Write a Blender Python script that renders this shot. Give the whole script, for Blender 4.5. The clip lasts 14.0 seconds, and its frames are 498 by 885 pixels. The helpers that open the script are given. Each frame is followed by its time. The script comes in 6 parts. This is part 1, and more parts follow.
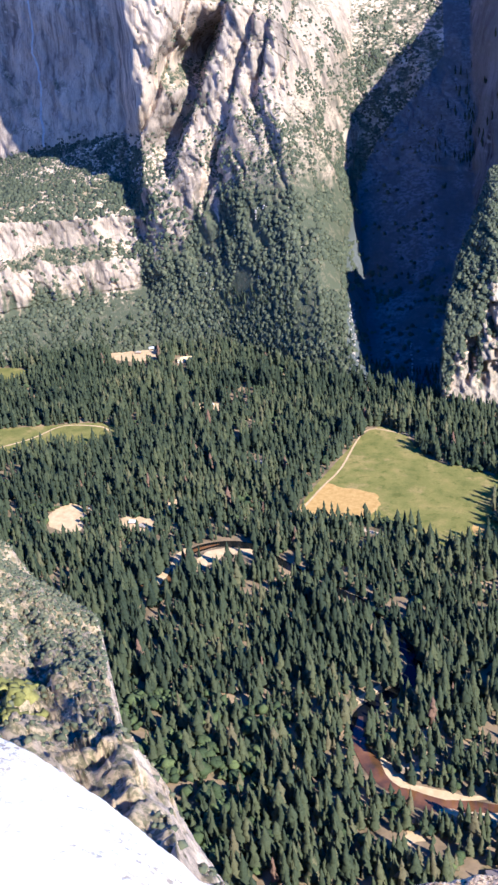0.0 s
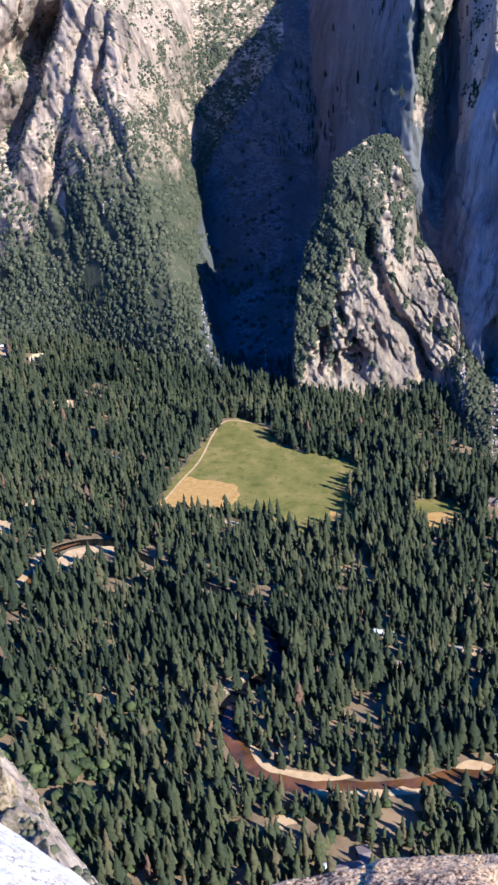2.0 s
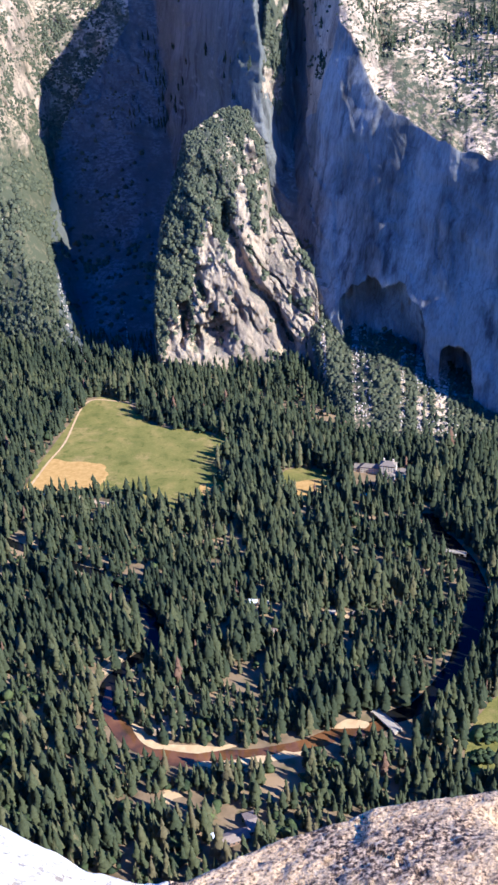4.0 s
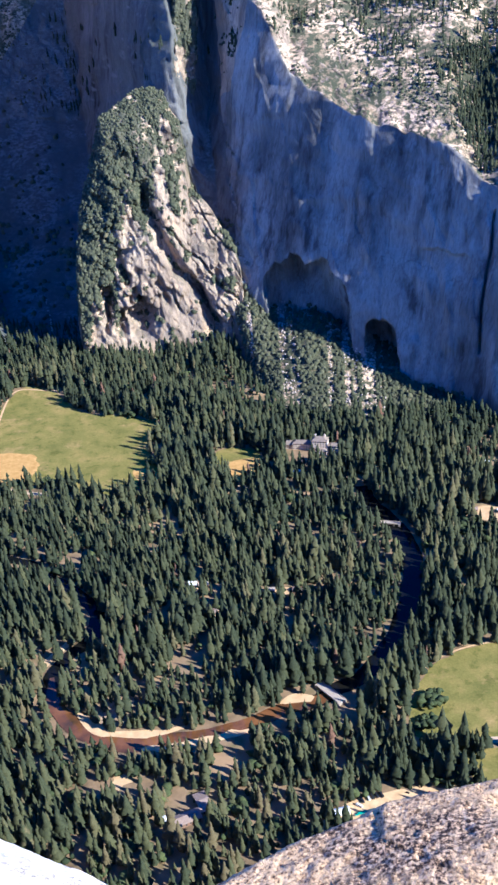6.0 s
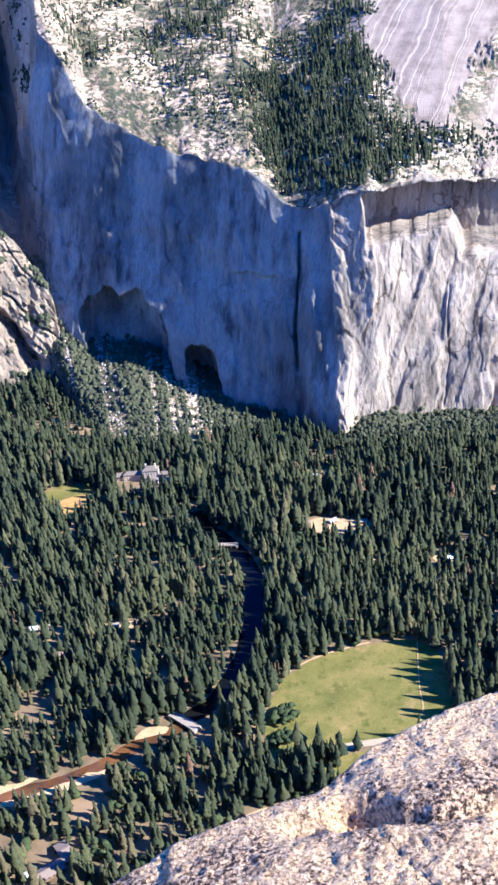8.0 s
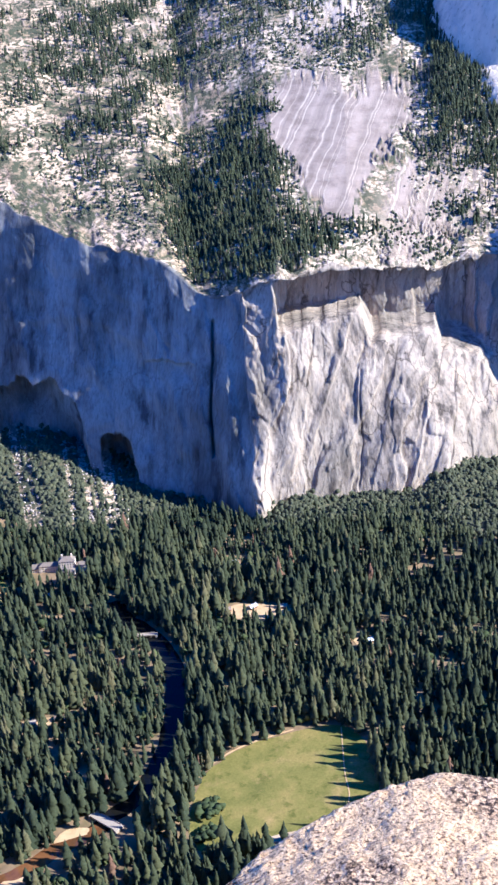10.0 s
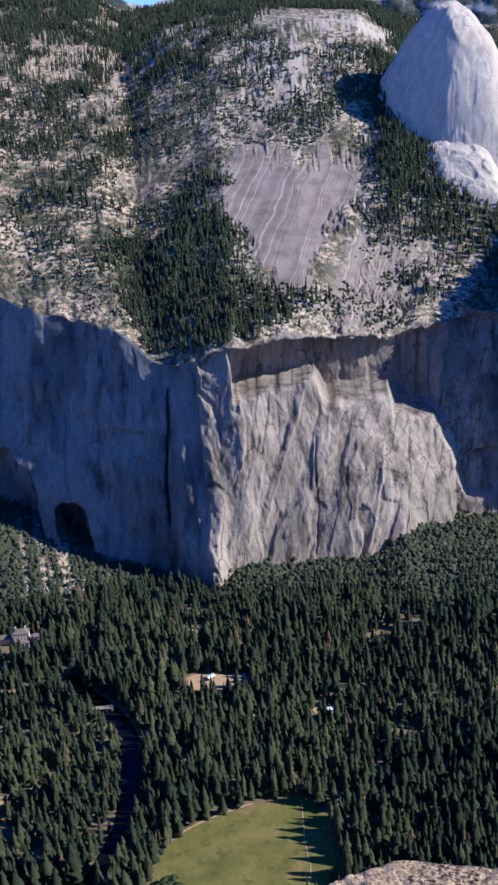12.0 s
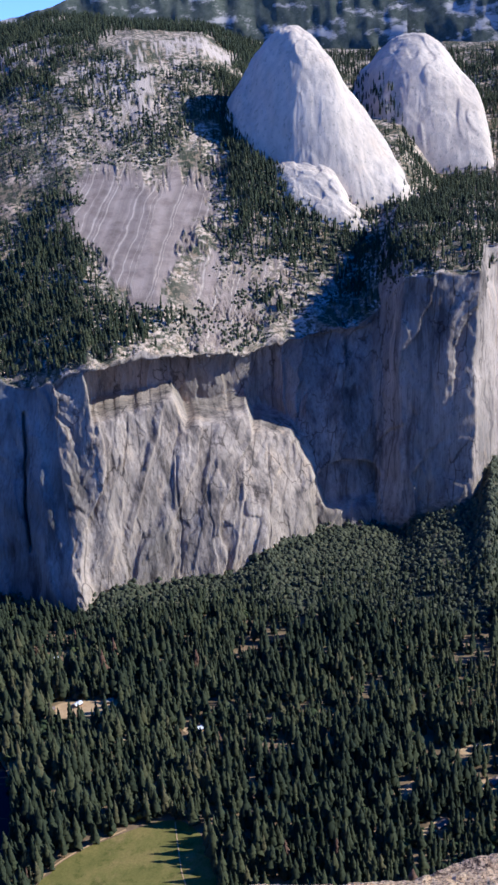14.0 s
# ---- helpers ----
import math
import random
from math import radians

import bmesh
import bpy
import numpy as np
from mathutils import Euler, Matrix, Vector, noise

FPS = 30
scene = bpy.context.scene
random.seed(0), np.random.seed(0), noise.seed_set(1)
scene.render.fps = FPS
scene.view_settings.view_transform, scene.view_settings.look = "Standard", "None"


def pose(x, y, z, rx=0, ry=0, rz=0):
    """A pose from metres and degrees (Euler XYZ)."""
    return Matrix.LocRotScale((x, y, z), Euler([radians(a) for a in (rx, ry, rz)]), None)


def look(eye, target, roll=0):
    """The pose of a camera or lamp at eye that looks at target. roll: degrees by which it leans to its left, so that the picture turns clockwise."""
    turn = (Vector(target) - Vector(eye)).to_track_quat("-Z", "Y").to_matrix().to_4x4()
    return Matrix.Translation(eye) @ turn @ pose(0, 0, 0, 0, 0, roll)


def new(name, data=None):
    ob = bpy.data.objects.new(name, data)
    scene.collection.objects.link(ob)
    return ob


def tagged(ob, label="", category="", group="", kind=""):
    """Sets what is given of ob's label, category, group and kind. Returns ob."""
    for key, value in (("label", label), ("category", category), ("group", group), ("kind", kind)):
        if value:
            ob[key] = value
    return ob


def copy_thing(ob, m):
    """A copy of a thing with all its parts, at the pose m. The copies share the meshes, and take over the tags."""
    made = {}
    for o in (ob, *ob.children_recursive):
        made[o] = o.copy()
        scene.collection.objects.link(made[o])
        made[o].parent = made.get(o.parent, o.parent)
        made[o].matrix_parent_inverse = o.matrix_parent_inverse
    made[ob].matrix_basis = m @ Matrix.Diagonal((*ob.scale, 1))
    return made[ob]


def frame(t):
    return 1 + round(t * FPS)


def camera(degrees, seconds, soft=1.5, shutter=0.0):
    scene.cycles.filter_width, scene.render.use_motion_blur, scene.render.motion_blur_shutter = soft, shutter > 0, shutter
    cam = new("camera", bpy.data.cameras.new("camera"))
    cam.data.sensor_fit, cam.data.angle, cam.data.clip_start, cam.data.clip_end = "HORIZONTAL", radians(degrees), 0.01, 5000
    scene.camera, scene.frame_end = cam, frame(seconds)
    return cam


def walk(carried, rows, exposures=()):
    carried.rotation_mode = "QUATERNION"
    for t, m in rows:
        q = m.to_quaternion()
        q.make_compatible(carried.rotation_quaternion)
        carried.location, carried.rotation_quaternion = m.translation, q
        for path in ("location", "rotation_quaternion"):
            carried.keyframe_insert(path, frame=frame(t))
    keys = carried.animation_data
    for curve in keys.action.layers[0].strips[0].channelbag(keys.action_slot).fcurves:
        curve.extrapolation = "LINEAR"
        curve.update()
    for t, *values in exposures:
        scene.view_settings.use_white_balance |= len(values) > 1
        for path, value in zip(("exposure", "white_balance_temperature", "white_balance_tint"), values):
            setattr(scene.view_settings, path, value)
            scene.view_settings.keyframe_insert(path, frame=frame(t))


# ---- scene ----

# The camera: held by hand on a ledge high over the valley floor (z = 0), panning from the falls to the domes.
cam = camera(27.03, 14.0, 2.7)
ROWS = [
    (0.0, 0.184, -0.025, 980.070, 65.61, 5.68, 26.00),
    (0.5, 0.175, -0.017, 980.065, 65.32, 5.50, 24.36),
    (1.0, 0.157, -0.009, 980.060, 65.06, 5.33, 22.54),
    (1.5, 0.138, -0.000, 980.050, 64.80, 5.02, 20.43),
    (2.0, 0.100, 0.008, 980.035, 64.53, 4.46, 17.86),
    (2.5, 0.045, 0.011, 979.987, 64.18, 3.90, 14.93),
    (3.0, 0.000, 0.014, 979.944, 63.84, 3.55, 12.29),
    (3.5, -0.033, 0.008, 979.954, 63.45, 4.03, 11.64),
    (4.0, -0.135, 0.002, 979.969, 62.60, 3.79, 9.96),
    (4.2, -0.190, 0.000, 979.979, 62.28, 2.89, 7.42),
    (6.3, -0.271, -0.019, 980.064, 61.06, 5.06, 4.55),
    (6.5, -0.271, -0.019, 980.059, 60.97, 4.96, 3.54),
    (7.0, -0.223, -0.009, 980.056, 60.92, 4.69, 0.06),
    (7.5, -0.156, 0.002, 980.058, 61.17, 4.50, -3.50),
    (8.0, -0.098, 0.012, 980.056, 61.85, 4.85, -5.64),
    (8.5, -0.046, 0.023, 980.043, 62.89, 5.06, -7.02),
    (9.0, -0.003, 0.033, 980.055, 64.03, 4.78, -8.34),
    (9.2, -0.002, 0.030, 980.055, 64.46, 4.58, -8.77),
    (11.5, -0.008, 0.000, 980.132, 69.16, 3.80, -12.54),
    (12.0, 0.004, 0.000, 980.134, 69.81, 3.69, -12.85),
    (12.5, 0.016, 0.000, 980.136, 70.30, 3.82, -13.14),
    (13.0, 0.029, 0.000, 980.137, 70.51, 3.98, -14.30),
    (13.5, 0.051, 0.000, 980.139, 70.51, 3.70, -17.09),
    (14.0, 0.073, 0.000, 980.141, 70.39, 3.01, -20.82),
]
EXPOSURES = [(0.0, 1.48, 3660, 19), (0.4, 0.96, 3660, 19), (1.6, 0.96, 3660, 19), (2.5, 1.43, 3660, 19), (3.0, 1.55, 3660, 19), (4.2, 1.38, 3660, 19), (6.5, 1.41, 3660, 19), (7.5, 1.63, 3660, 19), (9.2, 1.58, 3660, 19), (11.4, 0.92, 3660, 19), (12.5, 0.22, 3660, 19), (13.5, 0.55, 3660, 19), (14.0, 0.50, 3660, 19)]
walk(cam, [(t, pose(x, y, z, rx, ry, rz)) for t, x, y, z, rx, ry, rz in ROWS], EXPOSURES)

# ---- light: a clear morning, the sun in the east-south-east ----
SUN_AZ, SUN_EL = 112.5, 33.0


def build_light():
    world = bpy.data.worlds.new("clear_sky")
    scene.world = world
    world.use_nodes = True
    nt = world.node_tree
    sky = nt.nodes.new("ShaderNodeTexSky")
    sky.sky_type = "NISHITA"
    sky.sun_disc = False
    sky.sun_elevation = radians(SUN_EL)
    sky.sun_rotation = radians(SUN_AZ)
    sky.altitude = 2500
    sky.air_density = 0.7
    sky.dust_density = 0.0
    sky.ozone_density = 8.0
    deep = nt.nodes.new("ShaderNodeHueSaturation")  # the deep blue of thin mountain air
    rgb = nt.nodes.new("ShaderNodeSeparateColor")
    pale = nt.nodes.new("ShaderNodeMapRange")  # paling where the sky is brightest, along the horizon
    for key, v in (("From Min", 0.52), ("From Max", 0.64), ("To Min", 2.0), ("To Max", 0.35)):
        pale.inputs[key].default_value = v
    nt.links.new(sky.outputs[0], rgb.inputs[0])
    nt.links.new(rgb.outputs[0], pale.inputs["Value"])
    nt.links.new(pale.outputs[0], deep.inputs["Saturation"])
    nt.links.new(sky.outputs[0], deep.inputs["Color"])
    nt.links.new(deep.outputs[0], nt.nodes["Background"].inputs[0])
    nt.nodes["Background"].inputs[1].default_value = 0.09
    sun = bpy.data.lights.new("sun", "SUN")
    sun.energy, sun.angle, sun.color = 5.0, radians(0.5), (1.0, 0.685, 0.285)
    ob = new("sun", sun)
    a, e = radians(SUN_AZ), radians(SUN_EL)
    toward = Vector((math.sin(a) * math.cos(e), math.cos(a) * math.cos(e), math.sin(e)))
    ob.matrix_world = look(toward * 100 + Vector((0, 0, 1000)), (0, 0, 1000))


build_light()


# ---- noise ----
def lattice(i, j, k, seed):
    h = (i.astype(np.int64) * 374761393 + j.astype(np.int64) * 668265263 + k.astype(np.int64) * 2147483647 + seed * 1274126177) & 0xFFFFFFFF
    h = ((h ^ (h >> 13)) * 1274126177) & 0xFFFFFFFF
    return ((h ^ (h >> 16)) & 0xFFFF) / 65535.0


def vnoise(x, y, z, seed=0):
    """Smooth value noise, 0 to 1."""
    x, y, z = np.broadcast_arrays(np.asarray(x, float), np.asarray(y, float), np.asarray(z, float))
    i, j, k = np.floor(x), np.floor(y), np.floor(z)
    u, v, w = x - i, y - j, z - k
    u, v, w = u * u * (3 - 2 * u), v * v * (3 - 2 * v), w * w * (3 - 2 * w)
    total = 0
    for a in (0, 1):
        for b in (0, 1):
            for c in (0, 1):
                total = total + lattice(i + a, j + b, k + c, seed) * (u if a else 1 - u) * (v if b else 1 - v) * (w if c else 1 - w)
    return total


def fbm(x, y, z, octaves=4, seed=0):
    """Fractal noise, about -1 to 1."""
    total, amp = 0, 1.0
    for o in range(octaves):
        s = 2.03 ** o
        total = total + amp * (2 * vnoise(np.asarray(x) * s, np.asarray(y) * s, np.asarray(z) * s, seed + o) - 1)
        amp *= 0.5
    return total


def ridged(x, y, z, octaves=4, seed=0):
    """Creased noise, 0 to about 1.6, sharp at the top."""
    total, amp = 0, 1.0
    for o in range(octaves):
        s = 2.07 ** o
        total = total + amp * (1 - np.abs(2 * vnoise(np.asarray(x) * s, np.asarray(y) * s, np.asarray(z) * s, seed + o) - 1))
        amp *= 0.5
    return total - 0.7


def facets(x, y, seed=0, tilt=0.8):
    """Broken rock: cells, each a plane of its own height and tilt, about -1 to 1."""
    x, y = np.broadcast_arrays(np.asarray(x, float), np.asarray(y, float))
    i, j = np.floor(x), np.floor(y)
    best, out = np.full(x.shape, 9e9), np.zeros(x.shape)
    for a in (-1, 0, 1):
        for b in (-1, 0, 1):
            ci, cj = i + a, j + b
            k = np.zeros_like(ci)
            dx, dy = x - (ci + lattice(ci, cj, k, seed)), y - (cj + lattice(ci, cj, k, seed + 1))
            d = dx * dx + dy * dy
            h = 2 * lattice(ci, cj, k, seed + 2) - 1 + tilt * (dx * (2 * lattice(ci, cj, k, seed + 3) - 1) + dy * (2 * lattice(ci, cj, k, seed + 4) - 1))
            near = d < best
            out = np.where(near, h, out)
            best = np.where(near, d, best)
    return out


def rock_relief(s, z, size):
    """Relief of a granite face in metres: joints, slanting flakes and blocks at several sizes."""
    lean = s + 0.28 * z + 14 * fbm(s / 60, z / 60, 0.4, 2, 51)
    rise = z + 10 * fbm(s / 50, z / 50, 3.4, 2, 53)
    return size * (9 * facets(lean / 62, rise / 130, 61, 1.0) + 6 * facets(lean / 24, rise / 52, 67, 1.2) + 2.6 * facets(lean / 9.5, rise / 17, 73, 1.2) + 5 * ridged(lean / 34, z / 300, 1.7, 2, 7))


def terrace(x):
    """Rounds x down to whole steps, with a short riser: the overlapping sheets of flaking granite."""
    f = np.floor(x)
    t = np.clip((x - f) / 0.22, 0, 1)
    return f + t * t * (3 - 2 * t)


def step(a, b, x):
    t = np.clip((np.asarray(x, float) - a) / (b - a), 0, 1)
    return t * t * (3 - 2 * t)


# ---- materials ----
class Graph:
    """A small builder for node materials."""

    def __init__(self, name, rough=0.8, spec=0.3):
        self.mat = bpy.data.materials.new(name)
        self.mat.use_nodes = True
        self.nt = self.mat.node_tree
        self.bsdf = self.nt.nodes["Principled BSDF"]
        self.bsdf.inputs["Roughness"].default_value = rough
        self.bsdf.inputs["Specular IOR Level"].default_value = spec
        self.pos = self.nt.nodes.new("ShaderNodeNewGeometry")

    def scaled(self, sx, sy, sz):
        n = self.nt.nodes.new("ShaderNodeVectorMath")
        n.operation = "MULTIPLY"
        n.inputs[1].default_value = (sx, sy, sz)
        self.nt.links.new(self.pos.outputs["Position"], n.inputs[0])
        return n.outputs[0]

    def noise(self, sx, sy=None, sz=None, detail=4.0, rough=0.55):
        n = self.nt.nodes.new("ShaderNodeTexNoise")
        n.inputs["Scale"].default_value = 1.0
        n.inputs["Detail"].default_value = detail
        n.inputs["Roughness"].default_value = rough
        self.nt.links.new(self.scaled(sx, sx if sy is None else sy, sx if sz is None else sz), n.inputs["Vector"])
        return n.outputs["Fac"]

    def attr(self, name):
        n = self.nt.nodes.new("ShaderNodeAttribute")
        n.attribute_name = name
        return n.outputs["Fac"]

    def random(self):
        return self.nt.nodes.new("ShaderNodeObjectInfo").outputs["Random"]

    def ramp(self, fac, stops):
        n = self.nt.nodes.new("ShaderNodeValToRGB")
        el = n.color_ramp.elements
        while len(el) < len(stops):
            el.new(0.5)
        for e, (p, c) in zip(el, stops):
            e.position = p
            e.color = (*c, 1) if len(c) == 3 else c
        self.nt.links.new(fac, n.inputs[0])
        return n.outputs[0]

    def mix(self, fac, a, b, mode="MIX"):
        n = self.nt.nodes.new("ShaderNodeMix")
        n.data_type, n.blend_type = "RGBA", mode
        for sock, v in ((n.inputs[0], fac), (n.inputs[6], a), (n.inputs[7], b)):
            if isinstance(v, (int, float)):
                sock.default_value = v
            elif isinstance(v, tuple):
                sock.default_value = (*v, 1)
            else:
                self.nt.links.new(v, sock)
        return n.outputs[2]

    def bump(self, fac, dist, strength=1.0):
        n = self.nt.nodes.new("ShaderNodeBump")
        n.inputs["Strength"].default_value = strength
        n.inputs["Distance"].default_value = dist
        self.nt.links.new(fac, n.inputs["Height"])
        self.nt.links.new(n.outputs[0], self.bsdf.inputs["Normal"])

    def color(self, c):
        if isinstance(c, tuple):
            self.bsdf.inputs["Base Color"].default_value = (*c, 1)
        else:
            self.nt.links.new(c, self.bsdf.inputs["Base Color"])
        return self.mat


def granite_cliff(name, light, mid, dark, warm, streak=1.0):
    """Weathered granite, streaked down the face, with lichen and warm scars."""
    g = Graph(name, 0.9, 0.2)
    broad = g.ramp(g.noise(0.006, 0.006, 0.004, 5), [(0.3, mid), (0.62, light)])
    run = g.ramp(g.noise(0.05, 0.05, 0.004, 5, 0.6), [(0.38, (0.45, 0.45, 0.48)), (0.6, (1, 1, 1))])
    c = g.mix(0.75 * streak, broad, run, "MULTIPLY")
    c = g.mix(g.ramp(g.noise(0.012, 0.012, 0.006, 4), [(0.6, (0, 0, 0)), (0.72, (0.75, 0.75, 0.75))]), c, warm)
    c = g.mix(g.ramp(g.noise(0.09, 0.09, 0.05, 6, 0.7), [(0.55, (0, 0, 0)), (0.68, (0.8, 0.8, 0.8))]), c, dark)
    g.bump(g.noise(0.2, 0.2, 0.1, 7, 0.65), 1.0, 0.7)
    return g.color(c)


M_DOME = granite_cliff("dome_granite", (0.80, 0.655, 0.46), (0.64, 0.515, 0.36), (0.34, 0.275, 0.195), (0.72, 0.56, 0.37), 0.45)


def ground_mat():
    g = Graph("forest_floor", 0.95, 0.1)
    c = g.ramp(g.noise(0.02, detail=6), [(0.35, (0.13, 0.095, 0.048)), (0.55, (0.29, 0.20, 0.10)), (0.7, (0.16, 0.13, 0.05))])
    c = g.mix(g.ramp(g.noise(0.006, detail=3), [(0.56, (0, 0, 0)), (0.62, (0.7, 0.7, 0.7))]), c, (0.42, 0.28, 0.13))
    return g.color(c)


M_GROUND = ground_mat()


def terrain_mat(name, rock_light, rock_mid, rock_dark, warm, earth, brush, slab, crack=0.6, spots=0.35):
    """Granite where it is steep, earth, rubble and brush where it lies back, and smooth streaked slabs."""
    g = Graph(name, 0.92, 0.15)
    sep = g.nt.nodes.new("ShaderNodeSeparateXYZ")
    g.nt.links.new(g.pos.outputs["Normal"], sep.inputs[0])
    broad = g.ramp(g.noise(0.008, 0.008, 0.004, 5), [(0.36, rock_mid), (0.58, rock_light)])
    run = g.ramp(g.noise(0.035, 0.035, 0.0025, 6, 0.62), [(0.36, (0.28, 0.28, 0.30)), (0.46, (0.68, 0.68, 0.69)), (0.56, (1, 1, 1))])
    wet = g.ramp(g.noise(0.007, 0.007, 0.003, 4), [(0.40, (0.2, 0.2, 0.2)), (0.55, (1, 1, 1))])  # streaks gather in bands
    c = g.mix(wet, broad, g.mix(1.0, broad, run, "MULTIPLY"))
    c = g.mix(g.ramp(g.noise(0.03, 0.03, 0.005, 4), [(0.58, (0, 0, 0)), (0.68, (0.7, 0.7, 0.7))]), c, warm)
    c = g.mix(g.ramp(g.noise(0.16, 0.16, 0.06, 6, 0.7), [(0.54, (0, 0, 0)), (0.64, (spots, spots, spots))]), c, rock_dark)
    fine = g.ramp(g.noise(0.22, 0.22, 0.014, 6, 0.65), [(0.36, (0.68, 0.66, 0.64)), (0.55, (1.06, 1.06, 1.06))])
    c = g.mix(0.6, c, fine, "MULTIPLY")
    # joints: thin dark cracks, long on the upright
    vor = g.nt.nodes.new("ShaderNodeTexVoronoi")
    vor.feature = "DISTANCE_TO_EDGE"
    vor.inputs["Scale"].default_value = 1.0
    bend = g.nt.nodes.new("ShaderNodeVectorMath")
    bend.operation = "ADD"
    g.nt.links.new(g.scaled(0.024, 0.024, 0.006), bend.inputs[0])
    g.nt.links.new(g.noise(0.03, 0.03, 0.02, 4), bend.inputs[1])
    g.nt.links.new(bend.outputs[0], vor.inputs["Vector"])
    joint = g.ramp(vor.outputs["Distance"], [(0.0, (0.3, 0.29, 0.29)), (0.02, (0.6, 0.59, 0.58)), (0.045, (1, 1, 1))])
    c = g.mix(g.ramp(g.noise(0.012, 0.012, 0.01, 4), [(0.42, (0, 0, 0)), (0.56, (crack, crack, crack))]), c, g.mix(1.0, c, joint, "MULTIPLY"))
    # earth and brush, strewn with pale rubble
    thick = g.nt.nodes.new("ShaderNodeMath")  # brush closes up where the cover is thick
    thick.operation, thick.use_clamp = "MULTIPLY_ADD", True
    g.nt.links.new(g.attr("tint"), thick.inputs[0])
    thick.inputs[1].default_value = 0.75
    g.nt.links.new(g.ramp(g.noise(0.06, detail=8, rough=0.72), [(0.44, (0, 0, 0)), (0.49, (1, 1, 1))]), thick.inputs[2])
    soil = g.mix(thick.outputs[0], earth, brush)
    stones = g.ramp(g.noise(0.075, 0.075, 0.14, 5, 0.72), [(0.48, (0, 0, 0)), (0.53, (1, 1, 1))])
    drift = g.ramp(g.noise(0.008, 0.008, 0.010, 7, 0.72), [(0.45, (0, 0, 0)), (0.53, (1, 1, 1))])
    bare = g.nt.nodes.new("ShaderNodeMapRange")  # less rubble where the brush is thick
    bare.inputs["From Min"].default_value, bare.inputs["From Max"].default_value = 0.9, 0.2
    g.nt.links.new(g.attr("tint"), bare.inputs["Value"])
    rubble = tuple(0.35 * a + 0.85 * b for a, b in zip(rock_light, warm))
    soil = g.mix(g.mix(1.0, g.mix(1.0, stones, drift, "MULTIPLY"), bare.outputs[0], "MULTIPLY"), soil, rubble)
    flat = g.nt.nodes.new("ShaderNodeMapRange")
    flat.inputs["From Min"].default_value, flat.inputs["From Max"].default_value = 0.42, 0.66
    g.nt.links.new(sep.outputs["Z"], flat.inputs["Value"])
    add = g.nt.nodes.new("ShaderNodeMath")
    add.operation, add.use_clamp = "ADD", True
    g.nt.links.new(flat.outputs[0], add.inputs[0])
    g.nt.links.new(g.attr("tint"), add.inputs[1])
    c = g.mix(add.outputs[0], c, soil)
    # streaks that run down the slabs
    dot = g.nt.nodes.new("ShaderNodeVectorMath")
    dot.operation = "DOT_PRODUCT"
    dot.inputs[1].default_value = (1.0, -0.60, 0.0)
    g.nt.links.new(g.pos.outputs["Position"], dot.inputs[0])
    both = g.nt.nodes.new("ShaderNodeCombineXYZ")
    sway = g.nt.nodes.new("ShaderNodeMath")
    sway.operation = "MULTIPLY_ADD"
    sway.inputs[1].default_value = 45.0
    g.nt.links.new(g.noise(0.006, detail=3), sway.inputs[0])
    g.nt.links.new(dot.outputs["Value"], sway.inputs[2])
    g.nt.links.new(sway.outputs[0], both.inputs[0])
    g.nt.links.new(g.noise(0.003, detail=1), both.inputs[1])
    sheet = []
    for scale, lo, hi in ((0.03, 0.42, 0.58), (0.11, 0.555, 0.585)):
        n = g.nt.nodes.new("ShaderNodeTexNoise")
        n.inputs["Scale"].default_value = scale
        n.inputs["Detail"].default_value = 5.0
        g.nt.links.new(both.outputs[0], n.inputs["Vector"])
        sheet.append(g.ramp(n.outputs["Fac"], [(lo, (0, 0, 0)), (hi, (1, 1, 1))]))
    s = g.mix(sheet[0], tuple(0.8 * v for v in slab), tuple(1.1 * v for v in slab))
    s = g.mix(sheet[1], s, rock_light)
    s = g.mix(0.8, s, g.ramp(g.noise(0.018, 0.018, 0.03, 7, 0.7), [(0.36, (0.62, 0.6, 0.6)), (0.56, (1.1, 1.1, 1.1))]), "MULTIPLY")
    s = g.mix(g.ramp(g.noise(0.06, 0.06, 0.06, 7, 0.75), [(0.57, (0, 0, 0)), (0.66, (0.6, 0.6, 0.6))]), s, rock_mid)
    # high up the bare rock is bleached
    high = g.nt.nodes.new("ShaderNodeSeparateXYZ")
    g.nt.links.new(g.pos.outputs["Position"], high.inputs[0])
    pale = g.nt.nodes.new("ShaderNodeMapRange")
    pale.inputs["From Min"].default_value, pale.inputs["From Max"].default_value = 820.0, 960.0
    pale.inputs["To Max"].default_value = 0.75
    g.nt.links.new(high.outputs["Z"], pale.inputs["Value"])
    s = g.mix(pale.outputs[0], s, tuple(1.25 * v for v in rock_light))
    c = g.mix(g.attr("slab"), c, s)
    g.bump(g.noise(0.28, 0.28, 0.12, 6, 0.7), 1.7, 0.9)
    return g.color(c)


